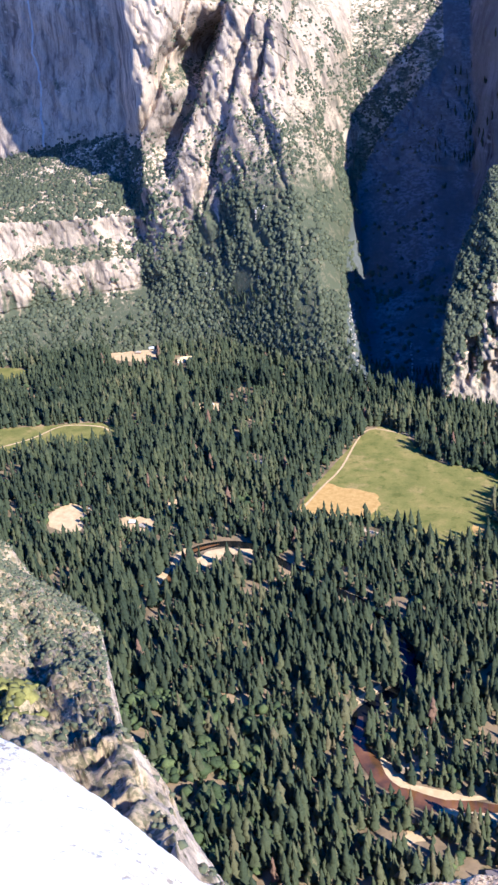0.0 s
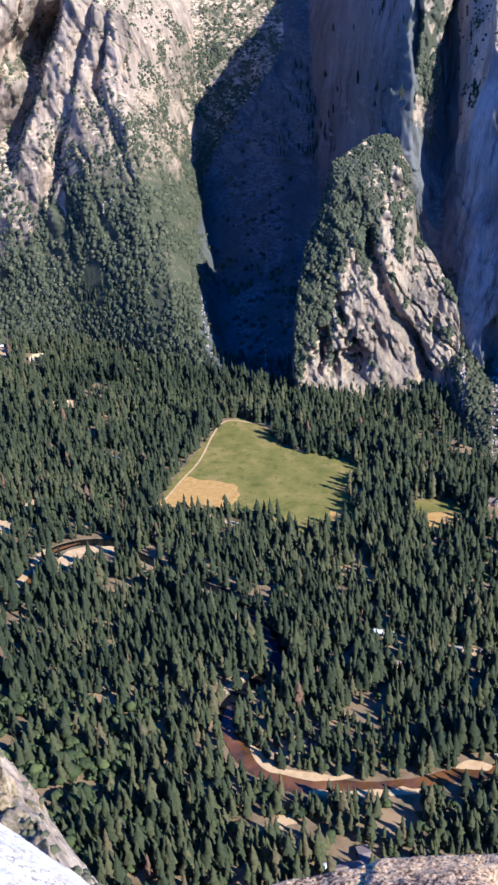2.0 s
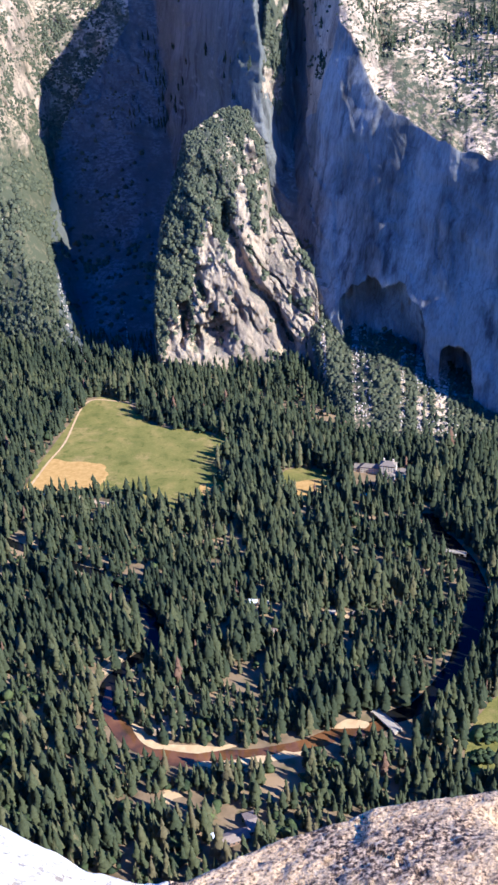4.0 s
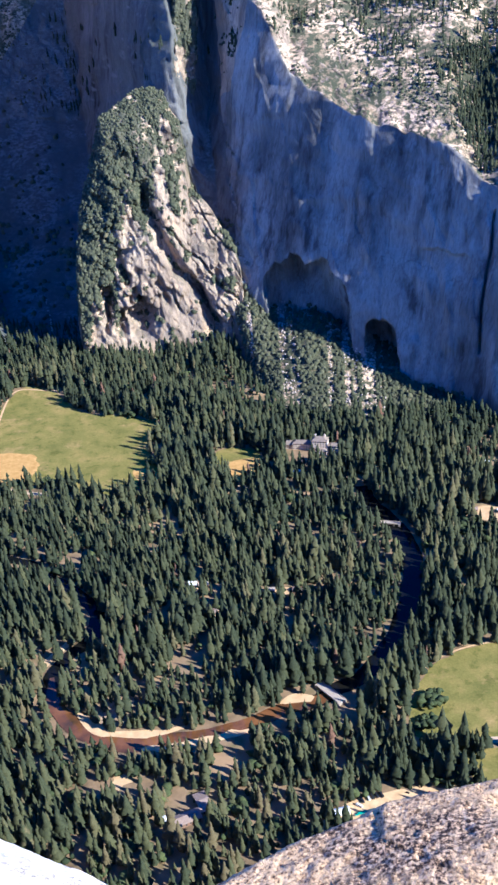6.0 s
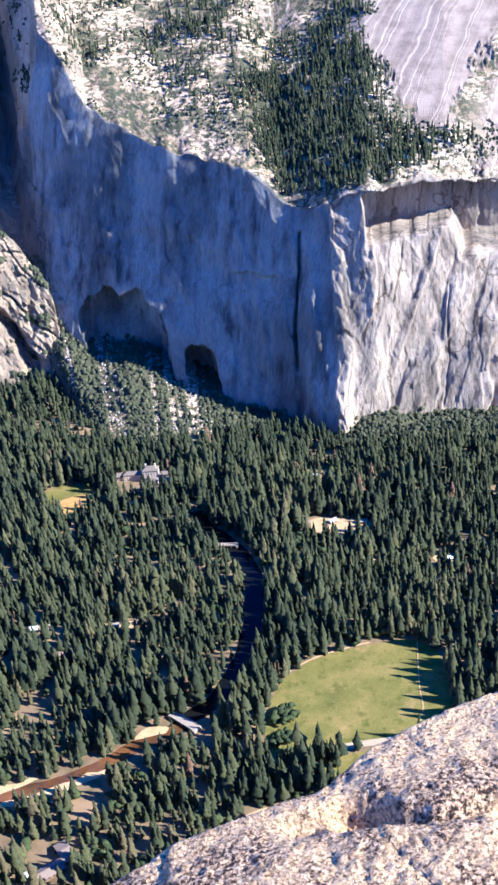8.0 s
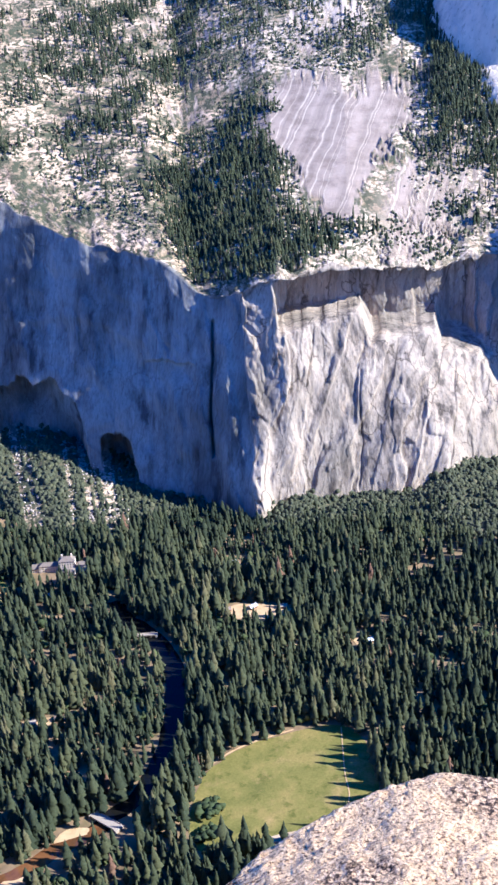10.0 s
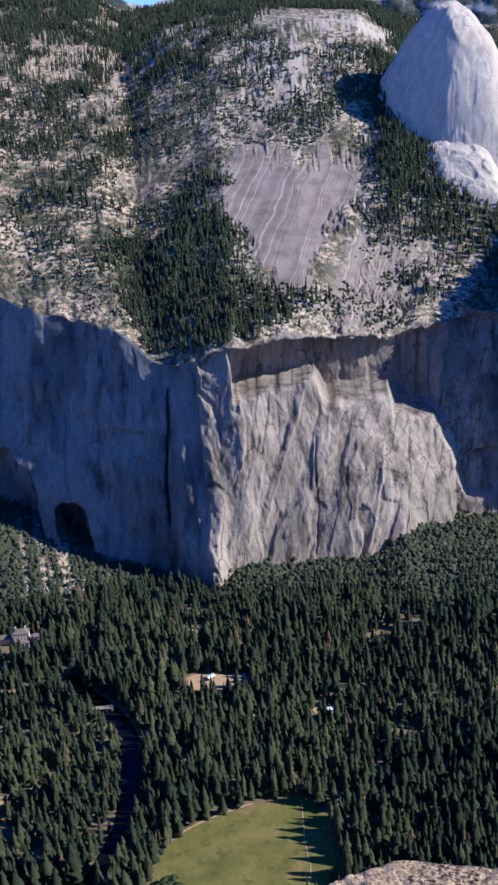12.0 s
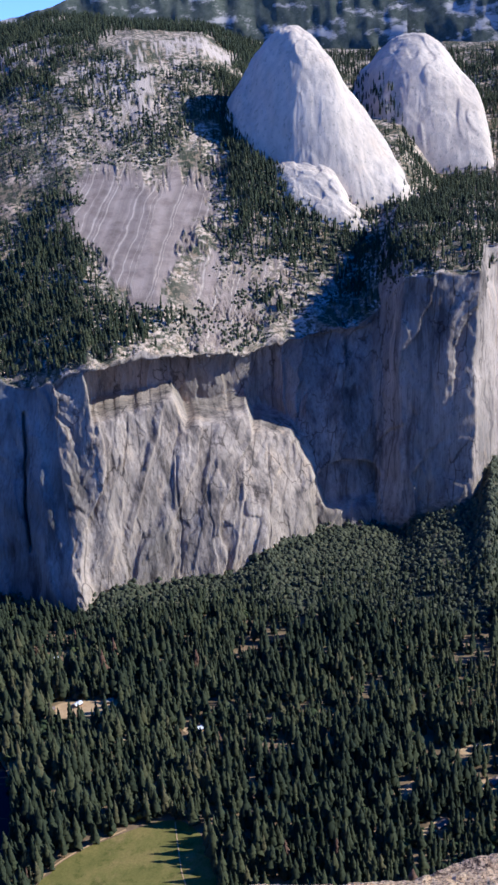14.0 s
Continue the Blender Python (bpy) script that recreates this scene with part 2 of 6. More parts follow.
M_TERRAIN = terrain_mat("valley_wall", (0.52, 0.395, 0.26), (0.30, 0.232, 0.16), (0.12, 0.10, 0.075), (0.62, 0.445, 0.26), (0.30, 0.222, 0.125), (0.085, 0.086, 0.045), (0.35, 0.272, 0.205))
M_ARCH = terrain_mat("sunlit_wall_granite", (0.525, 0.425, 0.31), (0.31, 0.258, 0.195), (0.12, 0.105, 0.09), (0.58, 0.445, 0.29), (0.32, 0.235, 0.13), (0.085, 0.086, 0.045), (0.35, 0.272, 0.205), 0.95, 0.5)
# same granite as the sunlit wall, darkened and greyed for its shade
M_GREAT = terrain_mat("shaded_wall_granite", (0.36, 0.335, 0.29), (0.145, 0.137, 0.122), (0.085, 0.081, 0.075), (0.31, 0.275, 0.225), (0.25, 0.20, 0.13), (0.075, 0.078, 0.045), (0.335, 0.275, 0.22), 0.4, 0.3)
# granite darkened and evened out: the side canyon's shade in its colour
M_CANYON_SHADE = terrain_mat("shaded_canyon_granite", (0.195, 0.188, 0.172), (0.13, 0.126, 0.116), (0.10, 0.096, 0.09), (0.15, 0.14, 0.122), (0.13, 0.122, 0.104), (0.098, 0.10, 0.084), (0.2, 0.19, 0.17), 0.25, 0.25)


def foliage(name, stops):
    g = Graph(name, 0.85, 0.15)
    c = g.ramp(g.attr("tint"), stops)
    c = g.mix(0.5, c, g.ramp(g.noise(0.5, detail=3), [(0.35, (0.55, 0.55, 0.55)), (0.65, (1.2, 1.2, 1.15))]), "MULTIPLY")
    return g.color(c)


M_CONIFER = foliage("conifer_needles", [(0.0, (0.028, 0.035, 0.018)), (0.45, (0.053, 0.060, 0.027)), (0.8, (0.084, 0.086, 0.034)), (0.94, (0.12, 0.106, 0.045)), (1.0, (0.16, 0.095, 0.055))])
M_BRUSH = foliage("oak_brush", [(0.0, (0.055, 0.060, 0.034)), (0.5, (0.095, 0.098, 0.052)), (0.85, (0.135, 0.132, 0.068)), (1.0, (0.18, 0.16, 0.08))])


def plain(name, a, b, scale=0.3, rough=0.8, spec=0.3, bump=0.0):
    g = Graph(name, rough, spec)
    n = g.noise(scale, detail=6, rough=0.65)
    if bump:
        g.bump(n, bump, 0.6)
    return g.color(g.ramp(n, [(0.32, a), (0.68, b)]))


def meadow_mat():
    g = Graph("meadow_grass", 0.95, 0.1)
    c = g.ramp(g.noise(0.02, detail=6, rough=0.6), [(0.3, (0.16, 0.152, 0.028)), (0.5, (0.235, 0.205, 0.04)), (0.72, (0.35, 0.262, 0.068))])
    c = g.mix(g.ramp(g.noise(0.012, detail=7, rough=0.7), [(0.55, (0, 0, 0)), (0.64, (0.6, 0.6, 0.6))]), c, (0.42, 0.29, 0.10))  # dried drifts
    c = g.mix(g.ramp(g.noise(0.05, detail=5, rough=0.65), [(0.36, (0.7, 0.7, 0.7)), (0.46, (0, 0, 0))]), c, (0.125, 0.125, 0.018))
    c = g.mix(0.6, c, g.ramp(g.noise(0.3, detail=5, rough=0.7), [(0.3, (0.6, 0.6, 0.55)), (0.7, (1.18, 1.18, 1.1))]), "MULTIPLY")
    return g.color(c)


M_MEADOW = meadow_mat()
M_STRAW = plain("dry_grass", (0.42, 0.245, 0.05), (0.60, 0.375, 0.10), 0.09, 0.95, 0.1)
M_SAND = plain("river_sand", (0.54, 0.355, 0.15), (0.74, 0.525, 0.25), 0.08, 0.95, 0.1)
M_ROAD = plain("worn_asphalt", (0.46, 0.335, 0.19), (0.62, 0.47, 0.28), 0.1, 0.9, 0.2)
M_DIRT = plain("trodden_dirt", (0.50, 0.325, 0.14), (0.70, 0.49, 0.23), 0.07, 0.95, 0.1)
M_BED = plain("gravel_bed", (0.24, 0.165, 0.085), (0.52, 0.375, 0.21), 0.12, 0.95, 0.1)
M_BARK = plain("bark", (0.07, 0.045, 0.03), (0.14, 0.09, 0.06), 0.6)


def water_mat():
    g = Graph("river_water", 0.06, 0.5)
    c = g.ramp(g.noise(0.02, detail=4), [(0.35, (0.05, 0.035, 0.018)), (0.5, (0.14, 0.062, 0.018)), (0.68, (0.24, 0.11, 0.03))])
    g.bump(g.noise(0.6, detail=3), 0.15, 0.3)
    return g.color(c)


M_WATER = water_mat()
# near-black water: the trees' shade over the river put into its colour
M_SHADED_WATER = plain("shaded_water", (0.004, 0.006, 0.008), (0.014, 0.012, 0.008), 0.03, 0.12, 0.12)


# ---- mesh helpers ----
def raw_mesh(name, verts, faces, mat, smooth=False, tint=None, slab=None):
    """An object from numpy arrays; faces all of one size."""
    me = bpy.data.meshes.new(name)
    nv, nf, k = len(verts), len(faces), faces.shape[1]
    me.vertices.add(nv)
    me.vertices.foreach_set("co", np.asarray(verts, np.float32).ravel())
    me.loops.add(nf * k)
    me.loops.foreach_set("vertex_index", np.asarray(faces, np.int32).ravel())
    me.polygons.add(nf)
    me.polygons.foreach_set("loop_start", np.arange(0, nf * k, k, dtype=np.int32))
    me.update(calc_edges=True)
    me.validate()
    if smooth:
        me.polygons.foreach_set("use_smooth", np.ones(nf, bool))
    if slab is not None:
        me.attributes.new("slab", "FLOAT", "POINT").data.foreach_set("value", np.asarray(slab, np.float32).ravel())
    if tint is not None:
        at = me.attributes.new("tint", "FLOAT", "POINT")
        at.data.foreach_set("value", np.asarray(tint, np.float32))
    me.materials.append(mat)
    return new(name, me)


def grid_faces(rows, cols):
    i = np.arange(rows * cols).reshape(rows, cols)
    return np.stack([i[:-1, :-1].ravel(), i[:-1, 1:].ravel(), i[1:, 1:].ravel(), i[1:, :-1].ravel()], 1)


def part(name, bm, material, parent, label=""):
    """Links a bmesh as one mesh object under a thing or a part."""
    me = bpy.data.meshes.new(name)
    bm.to_mesh(me)
    bm.free()
    me.materials.append(material)
    ob = new(name, me)
    ob.parent = parent
    if label:
        ob["label"] = label
    return ob


# ---- the far valley wall: profiles (distance out, height) by bearing, from the forest edge up to the crest ----
FALLS_WALL = [
    (-56, 3000, 0, 3150, 110, 3240, 380, 4000, 420, 4050, 800, 4100, 1000, 4200, 1080, 4500, 1150),
    (-42, 3000, 0, 3150, 115, 3230, 385, 4000, 420, 4080, 800, 4100, 1010, 4150, 1090, 4450, 1150),
    (-38.5, 2970, 0, 3150, 125, 3235, 360, 3800, 490, 3960, 800, 4000, 1010, 4100, 1100, 4400, 1150),
    (-33.3, 2920, 0, 3120, 150, 3200, 345, 3500, 555, 3550, 800, 3580, 1000, 3800, 1090, 4200, 1150),
    # from here to -28.8 the tops rise unseen, added to shade the alcove
    (-32.5, 2900, 0, 3080, 165, 3130, 345, 3150, 560, 3175, 800, 3190, 1060, 3230, 1800, 4200, 1300),
]
SPIRES = [
    (-30.4, 2870, 0, 3030, 235, 3090, 400, 3120, 570, 3150, 790, 3170, 1000, 3220, 1700, 4200, 1300),
    (-28.8, 2820, 0, 2990, 290, 3060, 430, 3120, 595, 3170, 790, 3210, 980, 3330, 1280, 4200, 1250),
    (-27.5, 2750, 0, 2940, 370, 3000, 500, 3060, 620, 3120, 780, 3180, 930, 3400, 1100, 4200, 1150),
    (-25, 2600, 0, 2880, 400, 2950, 530, 3010, 650, 3060, 765, 3110, 860, 3400, 1030, 4200, 1120),
    (-23.6, 2530, 0, 2830, 330, 2980, 470, 3080, 570, 3150, 680, 3230, 790, 3450, 980, 4200, 1100),
]
CANYON = [
    (-22.3, 2480, 0, 2770, 200, 2980, 330, 3130, 440, 3220, 570, 3310, 745, 3520, 930, 4200, 1090),
    (-21, 2430, 0, 2700, 45, 3000, 170, 3230, 345, 3320, 490, 3440, 710, 3650, 930, 4200, 1090),
    (-18.5, 2380, 0, 2620, 40, 2950, 160, 3250, 400, 3360, 540, 3480, 740, 3700, 930, 4200, 1090),
    (-15, 2330, 0, 2560, 40, 2860, 170, 3180, 380, 3330, 560, 3480, 745, 3700, 930, 4200, 1090),
]
RIB = [
    (-13.3, 2330, 0, 2540, 120, 2760, 280, 2900, 450, 3020, 620, 3150, 790, 3350, 980, 4200, 1130),
    (-11.6, 2330, 0, 2520, 150, 2555, 300, 2565, 480, 2640, 640, 2800, 800, 3100, 1000, 4200, 1150),
    # both tops rise out of view, heightened to throw shade into the canyon
    (-9.9, 2330, 0, 2480, 180, 2520, 380, 2540, 560, 2600, 740, 2665, 900, 2800, 1060, 4200, 1250),
    (-8.2, 2250, 0, 2330, 145, 2480, 330, 2650, 500, 2750, 700, 2810, 880, 2900, 1060, 4200, 1250),
]
GREAT_WALL = [
    (-7, 2070, 0, 2290, 125, 2400, 330, 2500, 540, 2620, 740, 2690, 900, 2800, 1020, 4200, 1090),
    (-5.7, 1930, 0, 2225, 72, 2380, 400, 2510, 745, 2550, 825, 2750, 960, 3200, 1080, 4300, 1200),
    (-3.7, 1885, 0, 2150, 76, 2275, 334, 2390, 585, 2480, 640, 2800, 810, 3200, 960, 4400, 1260),
    (0, 1850, 0, 2050, 41, 2160, 280, 2240, 508, 2360, 570, 2700, 744, 3300, 1000, 4500, 1290),
    (4.5, 1890, 0, 1965, 5, 2040, 250, 2110, 478, 2260, 545, 2600, 705, 3250, 960, 4500, 1300),
]
ARCHES = [
    (6.4, 1870, 0, 1910, 5, 1990, 240, 2060, 418, 2200, 480, 2550, 650, 3200, 930, 4500, 1205),
    (8.8, 1810, 0, 1835, 3, 1925, 228, 2000, 426, 2170, 508, 2650, 725, 3300, 1040, 4450, 1205),
    (11, 1790, 0, 1870, 30, 1925, 250, 1985, 455, 2170, 525, 2650, 760, 3300, 1060, 4400, 1240),
    (15, 1810, 0, 1915, 3, 1980, 240, 2060, 452, 2200, 522, 2600, 730, 3300, 1090, 4300, 1190),
    (18.5, 1800, 0, 1930, 5, 2030, 230, 2140, 424, 2300, 528, 2650, 725, 3300, 1060, 4300, 1170),
]
COLUMN = [
    (20.4, 1760, 0, 1965, 40, 2080, 230, 2190, 413, 2370, 540, 2700, 770, 3300, 980, 4400, 1120),
    (23.3, 1750, 0, 2070, 25, 2165, 250, 2260, 430, 2440, 548, 2700, 715, 3300, 850, 4400, 1050),
    (26.3, 1750, 0, 2100, 15, 2190, 250, 2280, 432, 2460, 535, 2700, 655, 3300, 780, 4400, 1050),
    (27.6, 1750, 0, 2150, 5, 2225, 270, 2295, 465, 2440, 560, 2700, 640, 3300, 780, 4400, 1050),
    (28.6, 1740, 0, 2140, 2, 2165, 330, 2195, 550, 2350, 610, 2700, 660, 3300, 780, 4400, 1050),
]
EAST = [
    (30.5, 1720, 0, 2130, 45, 2160, 340, 2190, 558, 2300, 610, 2700, 650, 3300, 640, 4400, 1050),
    (32.8, 1700, 0, 2130, 70, 2165, 340, 2210, 560, 2300, 610, 2700, 650, 3300, 640, 4400, 1050),
    (33.8, 1700, 0, 2200, 130, 2280, 330, 2340, 500, 2350, 600, 2700, 650, 3300, 640, 4400, 1050),
    (36.5, 2300, 0, 2700, 120, 2850, 260, 3000, 400, 3250, 480, 3500, 560, 3800, 680, 4400, 950),
    (52, 3500, 0, 4000, 80, 4080, 140, 4150, 200, 4220, 260, 4300, 330, 4380, 420, 4500, 560),
]
COLS = np.array(FALLS_WALL + SPIRES + CANYON + RIB + GREAT_WALL + ARCHES + COLUMN + EAST, float)
ROWS_IN = (16, 58, 66, 30, 36, 26, 16)  # rows of the sheet between the eight profile heights


def profile(az):
    """Radii and heights of the eight profile points at the bearings az."""
    r = np.stack([np.interp(az, COLS[:, 0], COLS[:, 1 + 2 * k]) for k in range(8)], 1)
    z = np.stack([np.interp(az, COLS[:, 0], COLS[:, 2 + 2 * k]) for k in range(8)], 1)
    return r, z


def forest_edge(az):
    return np.interp(az, COLS[:, 0], COLS[:, 1])


def canyon_shade(A, z):
    """1 on the shadowed side of the canyon, east of a shadow edge that climbs eastwards."""
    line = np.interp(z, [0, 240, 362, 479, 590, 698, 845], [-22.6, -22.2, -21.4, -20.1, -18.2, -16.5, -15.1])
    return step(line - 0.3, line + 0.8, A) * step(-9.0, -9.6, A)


def talus(A, z):
    """Where brush climbs the foot of the western wall: 1 below its upper edge."""
    top = np.interp(A, [-42, -34, -33, -30.5, -27.2, -25.9, -24.3, -22.5, -21, -17, -15.5], [150, 150, 235, 330, 455, 545, 650, 760, 800, 800, 300])
    top = top + 30 * fbm(A * 1.6, 0.3, 0.2, 4, 33) + 60 * fbm(A * 5, z / 200, 0.2, 3, 34)
    scree = np.exp(-((A + 22.2 + 0.002 * (z - 500)) / 0.9) ** 4) * step(360, 430, z)
    return step(-43, -41, A) * step(-15.2, -16.5, A) * (1 - 0.75 * canyon_shade(A, z)) * step(top + 25, top - 25, z) * (1 - 0.85 * scree * step(-0.2, 0.3, fbm(A * 3, z / 60, 0.5, 3, 35)))


def scree_strip(A, z):
    """Bare chutes of fallen rock running down the talus."""
    return fbm(A * 2.1, z / 400, 0.3, 3, 331) + 0.25 * fbm(A * 7, z / 40, 0.6, 2, 332)


def wall_sheet(az0, az1, step_deg):
    az = np.arange(az0, az1 + 1e-6, step_deg)
    r8, z8 = profile(az)
    rs, zs, lev = [], [], []
    for k, n in enumerate(ROWS_IN):
        u = np.linspace(0, 1, n, endpoint=k == 6)
        rs.append(r8[:, k:k + 1] * (1 - u) + r8[:, k + 1:k + 2] * u)
        zs.append(z8[:, k:k + 1] * (1 - u) + z8[:, k + 1:k + 2] * u)
        lev.append(np.broadcast_to(k + u, (len(az), n)))
    r, z, lev = np.concatenate(rs, 1), np.concatenate(zs, 1), np.concatenate(lev, 1)
    A = np.broadcast_to(az[:, None], r.shape)
    s = A * 36.0
    # steepness of the raw profile: 1 on cliffs, 0 on slopes
    dr, dz = np.gradient(r, axis=1), np.gradient(z, axis=1)
    steep = step(0.75, 1.45, dz / np.maximum(np.abs(dr), 0.5))
    # smooth slabs above the rim
    west = np.interp(lev, [3.95, 4.1, 4.45, 4.55, 4.62, 4.95, 5.1], [13.2, 12.7, 11.7, 9.6, 9.2, 11.0, 12.5])
    east = np.interp(lev, [3.95, 4.5, 4.95, 5.1], [15.3, 17.4, 19.4, 18.8])
    rag = fbm(A * 1.7, lev * 7, 0.3, 5, 49)
    fine = fbm(A * 9, lev * 30, 0.3, 4, 50)
    slab = step(-0.1, 0.25, np.minimum(np.minimum(A - west, east - A), 6 * np.minimum(lev - 3.97, 5.1 - lev)) + 0.7 * rag + 0.8 * fine)
    other = np.exp(-((A - 18.6 - 0.9 * (lev - 3.5)) / 2.0) ** 4 - ((lev - 3.8) / 0.9) ** 4) + 1.1 * np.exp(-((A - 18.2 - 5 * (lev - 6.1)) / 2.2) ** 4 - ((lev - 6.15) / 0.22) ** 4) + np.exp(-((A - 14.5) / 2.6) ** 4 - ((lev - 5.55) / 0.35) ** 4) + 0.8 * np.exp(-((A - 22.4) / 1.3) ** 4 - ((lev - 3.9) / 0.5) ** 4) + 0.3 * np.exp(-((A + 0.5) / 5.0) ** 4 - ((lev - 3.45) / 0.5) ** 4) + 0.5 * np.exp(-((A - 5.5) / 5.5) ** 4 - ((lev - 5.9) / 0.8) ** 4)
    slab = np.maximum(slab, step(0.5, 0.75, other - 0.15 + 0.5 * rag + 0.75 * fine)) * step(2.9, 3.1, lev)
    # relief: buttresses and broken faces; the great wall and the arches are smoother, the western spires deeply cleft
    smoothwall = 0.15 + 0.85 * (1 - step(-7.5, -6, A) * step(9.2, 8.2, A))
    slab_face = step(9.2, 10, A) * step(36.5, 35.5, A)
    west_face = step(-22, -24, A)
    relief = steep * smoothwall * ((1 - 0.8 * slab_face) * 20 * fbm(s / 120, z / 500, 0.3, 3, 3) + rock_relief(s, z, 0.62 - 0.54 * slab_face))
    # curved sheets of flaking granite, and corners that lean to the east
    q = s - 0.30 * z + 16 * fbm(s / 90, z / 90, 0.2, 3, 19)
    onion = 5 * terrace(1.25 * fbm(q / 120, z / 230, 0.4, 2, 15)) + 2.4 * facets(q / 30, (z + 0.4 * s) / 95, 16, 0.5) + 1.0 * facets(q / 10, (z + 0.4 * s) / 30, 18, 0.8)
    corner = 13 * ((q / 104 + 0.25 * fbm(z / 120, 0.2, 0.3, 2, 22)) % 1.0) * step(-0.35, 0.2, fbm(q / 104, z / 210, 0.7, 2, 24))
    for foot, lean, z0, z1, proud in ((12.2, 0.0105, 90, 372, 8.0), (11.3, 0.006, 60, 230, 4.0), (18.4, 0.006, 20, 240, 7.0)):  # bright ribs leaning to the east
        d = A - foot - (z - z0) * lean + 0.1 * fbm(z / 70, 0.3, foot, 3, 20)
        corner = corner + proud * np.clip((d + 0.5) / 0.5, 0, 1) * step(0.10, 0.0, d) * step(z0 - 10, z0 + 40, z) * step(z1 + 5, z1 - 40, z)
    for foot, lean, z0, z1 in ((12.3, 0.005, 245, 372), (15.2, 0.0013, 15, 250), (20.6, 0.002, 40, 230)):  # long thin cracks
        corner = corner - 4 * np.exp(-((A - foot - (z - z0) * lean) / 0.05) ** 2) * step(z0 - 4, z0 + 4, z) * step(z1 + 4, z1 - 4, z)
    relief = relief + slab_face * steep * (onion + corner - 9)
    shaded = step(-7.5, -6, A) * step(9.2, 8.2, A)
    rib = 9 * np.exp(-((A - 7.3 + 0.35 * fbm(z / 90, 0.1, 0.1, 2, 27)) / 0.42) ** 2) * step(390, 330, z) + 6 * np.exp(-((A - 4.6) / 0.3) ** 2) * step(330, 270, z)
    relief = relief + shaded * steep * (4.5 * terrace(1.4 * fbm(s / 90, z / 190, 0.6, 2, 25)) + 1.6 * facets(s / 20, z / 90, 26, 0.6) + rib)
    # a long dark cleft, a low roof beside it and broad scooped sheets
    cleft = A - 6.3 - (z - 100) * 0.0031 + 0.05 * fbm(z / 30, 0.2, 0.4, 2, 56)
    relief = relief - shaded * 26 * np.exp(-(cleft / 0.085) ** 2) * step(96, 112, z) * step(372, 358, z)
    eave = 278 + 5 * fbm(A * 3, 0.4, 0.3, 2, 57)
    relief = relief - shaded * 12 * step(2.6, 3.1, A) * step(6.0, 5.7, A) * step(eave + 4, eave - 4, z) * step(190, 265, z)
    scoop = (A + 1.2) * 36 + 20 * fbm(s / 70, z / 70, 0.9, 3, 58)
    relief = relief + shaded * steep * 5 * (terrace(np.hypot(scoop, 0.8 * (z - 150)) / 75) - np.hypot(scoop, 0.8 * (z - 150)) / 75)
    spires = step(-33, -32, A) * step(-22, -24, A)
    flute = s + 0.18 * z + 9 * fbm(s / 50, z / 80, 0.3, 3, 12)
    relief = relief * (1 - 0.6 * west_face) + west_face * steep * ((10 + 14 * spires) * ridged(flute / 52, z / 330, 0.3, 2, 13) + 9 * ridged(flute / 19, z / 120, 0.5, 2, 14) + 4 * facets(flute / 7, z / 60, 28, 0.9) + 7 * spires * facets(flute / 15, z / 130, 29, 1.0))
    relief = relief + 3 * (0.15 + 0.85 * smoothwall) * (1 - 0.9 * slab) * (1 - 0.35 * slab_face * steep) * fbm(s / 40, r / 40, z / 40, 4, 17) + (1 - steep) * (1 - 0.97 * slab) * 10 * fbm(s / 90, r / 90, 2.2, 4, 23)
    relief = relief * step(0.1, 1.0, lev) * (1 - 0.92 * slab)
    # gullies between the spires, sheer on their east side
    gully = 0 * A
    for a0, z0, lean, wide, deep, low in ((-27.5, 880, 0.0090, 3.0, 400, 350), (-26.5, 800, 0.0072, 0.9, 70, 280), (-25.2, 880, 0.0040, 0.6, 60, 560), (-24.2, 840, 0.0042, 0.5, 40, 600), (-29.6, 900, 0.0085, 0.8, 50, 420)):
        d = A - (a0 - (z0 - z) * lean) + 0.16 * fbm(z / 110, s / 90, 0.7, 4, int(deep))
        deep = deep * (0.75 + 0.6 * fbm(z / 130, 0.3, 0.1, 2, int(90 * wide)))
        gully = gully + deep * np.clip((d + wide) / wide, 0, 1) * step(0.12, 0.0, d) * step(low, low + 90 + 0.8 * np.max(deep), z) * (lev > 1)
    # the arches: under the rim the face steps back in curved flakes that turn to the west, leaving dark roofs
    rim = np.interp(A, [8, 11, 15, 18.5, 20.4, 23.3, 26.3, 28], [440, 455, 452, 424, 413, 430, 432, 470])
    wave = 9 * fbm(A * 1.3, 0.4, 0.7, 3, 45)
    hollow = step(10.65, 10.95, A) * step(15.62, 15.52, A) * (62 + 55 * np.clip((15.5 - A) / 4.6, 0, 1) + 0.4 * np.clip(rim - z, 0, 130)) * step(352, 362, z + 0.5 * wave - 3.0 * (A - 13)) * (z < rim - 9)
    low = np.interp(A, [15.5, 16.1, 19.7, 20.0, 22.2, 23.4, 23.7, 24.2, 27.5], [374, 306, 310, 262, 246, 172, 110, 62, 58]) + 0.5 * wave
    tooth = np.clip((18.6 - A) / 2.9, 0, 1) * (A < 18.6) + np.clip((22.0 - A) / 3.4, 0, 1) * (A >= 18.6) + 0.6 * np.clip((27.0 - A) / 5.0, 0, 1) * (A >= 22.0)
    hollow = np.maximum(hollow, step(15.42, 15.52, A) * step(27.6, 27.0, A) * np.interp(A, [21.5, 23.2], [1.0, 0.35]) * (30 + 26 * tooth + np.interp(A, [20.5, 22.5], [0.62, 0.25]) * np.clip(rim - z, 0, 175)) * step(low - 12, low + 12, z) * (z < rim - 8 + 5 * fbm(A * 3, 0.2, 0.2, 2, 46)))
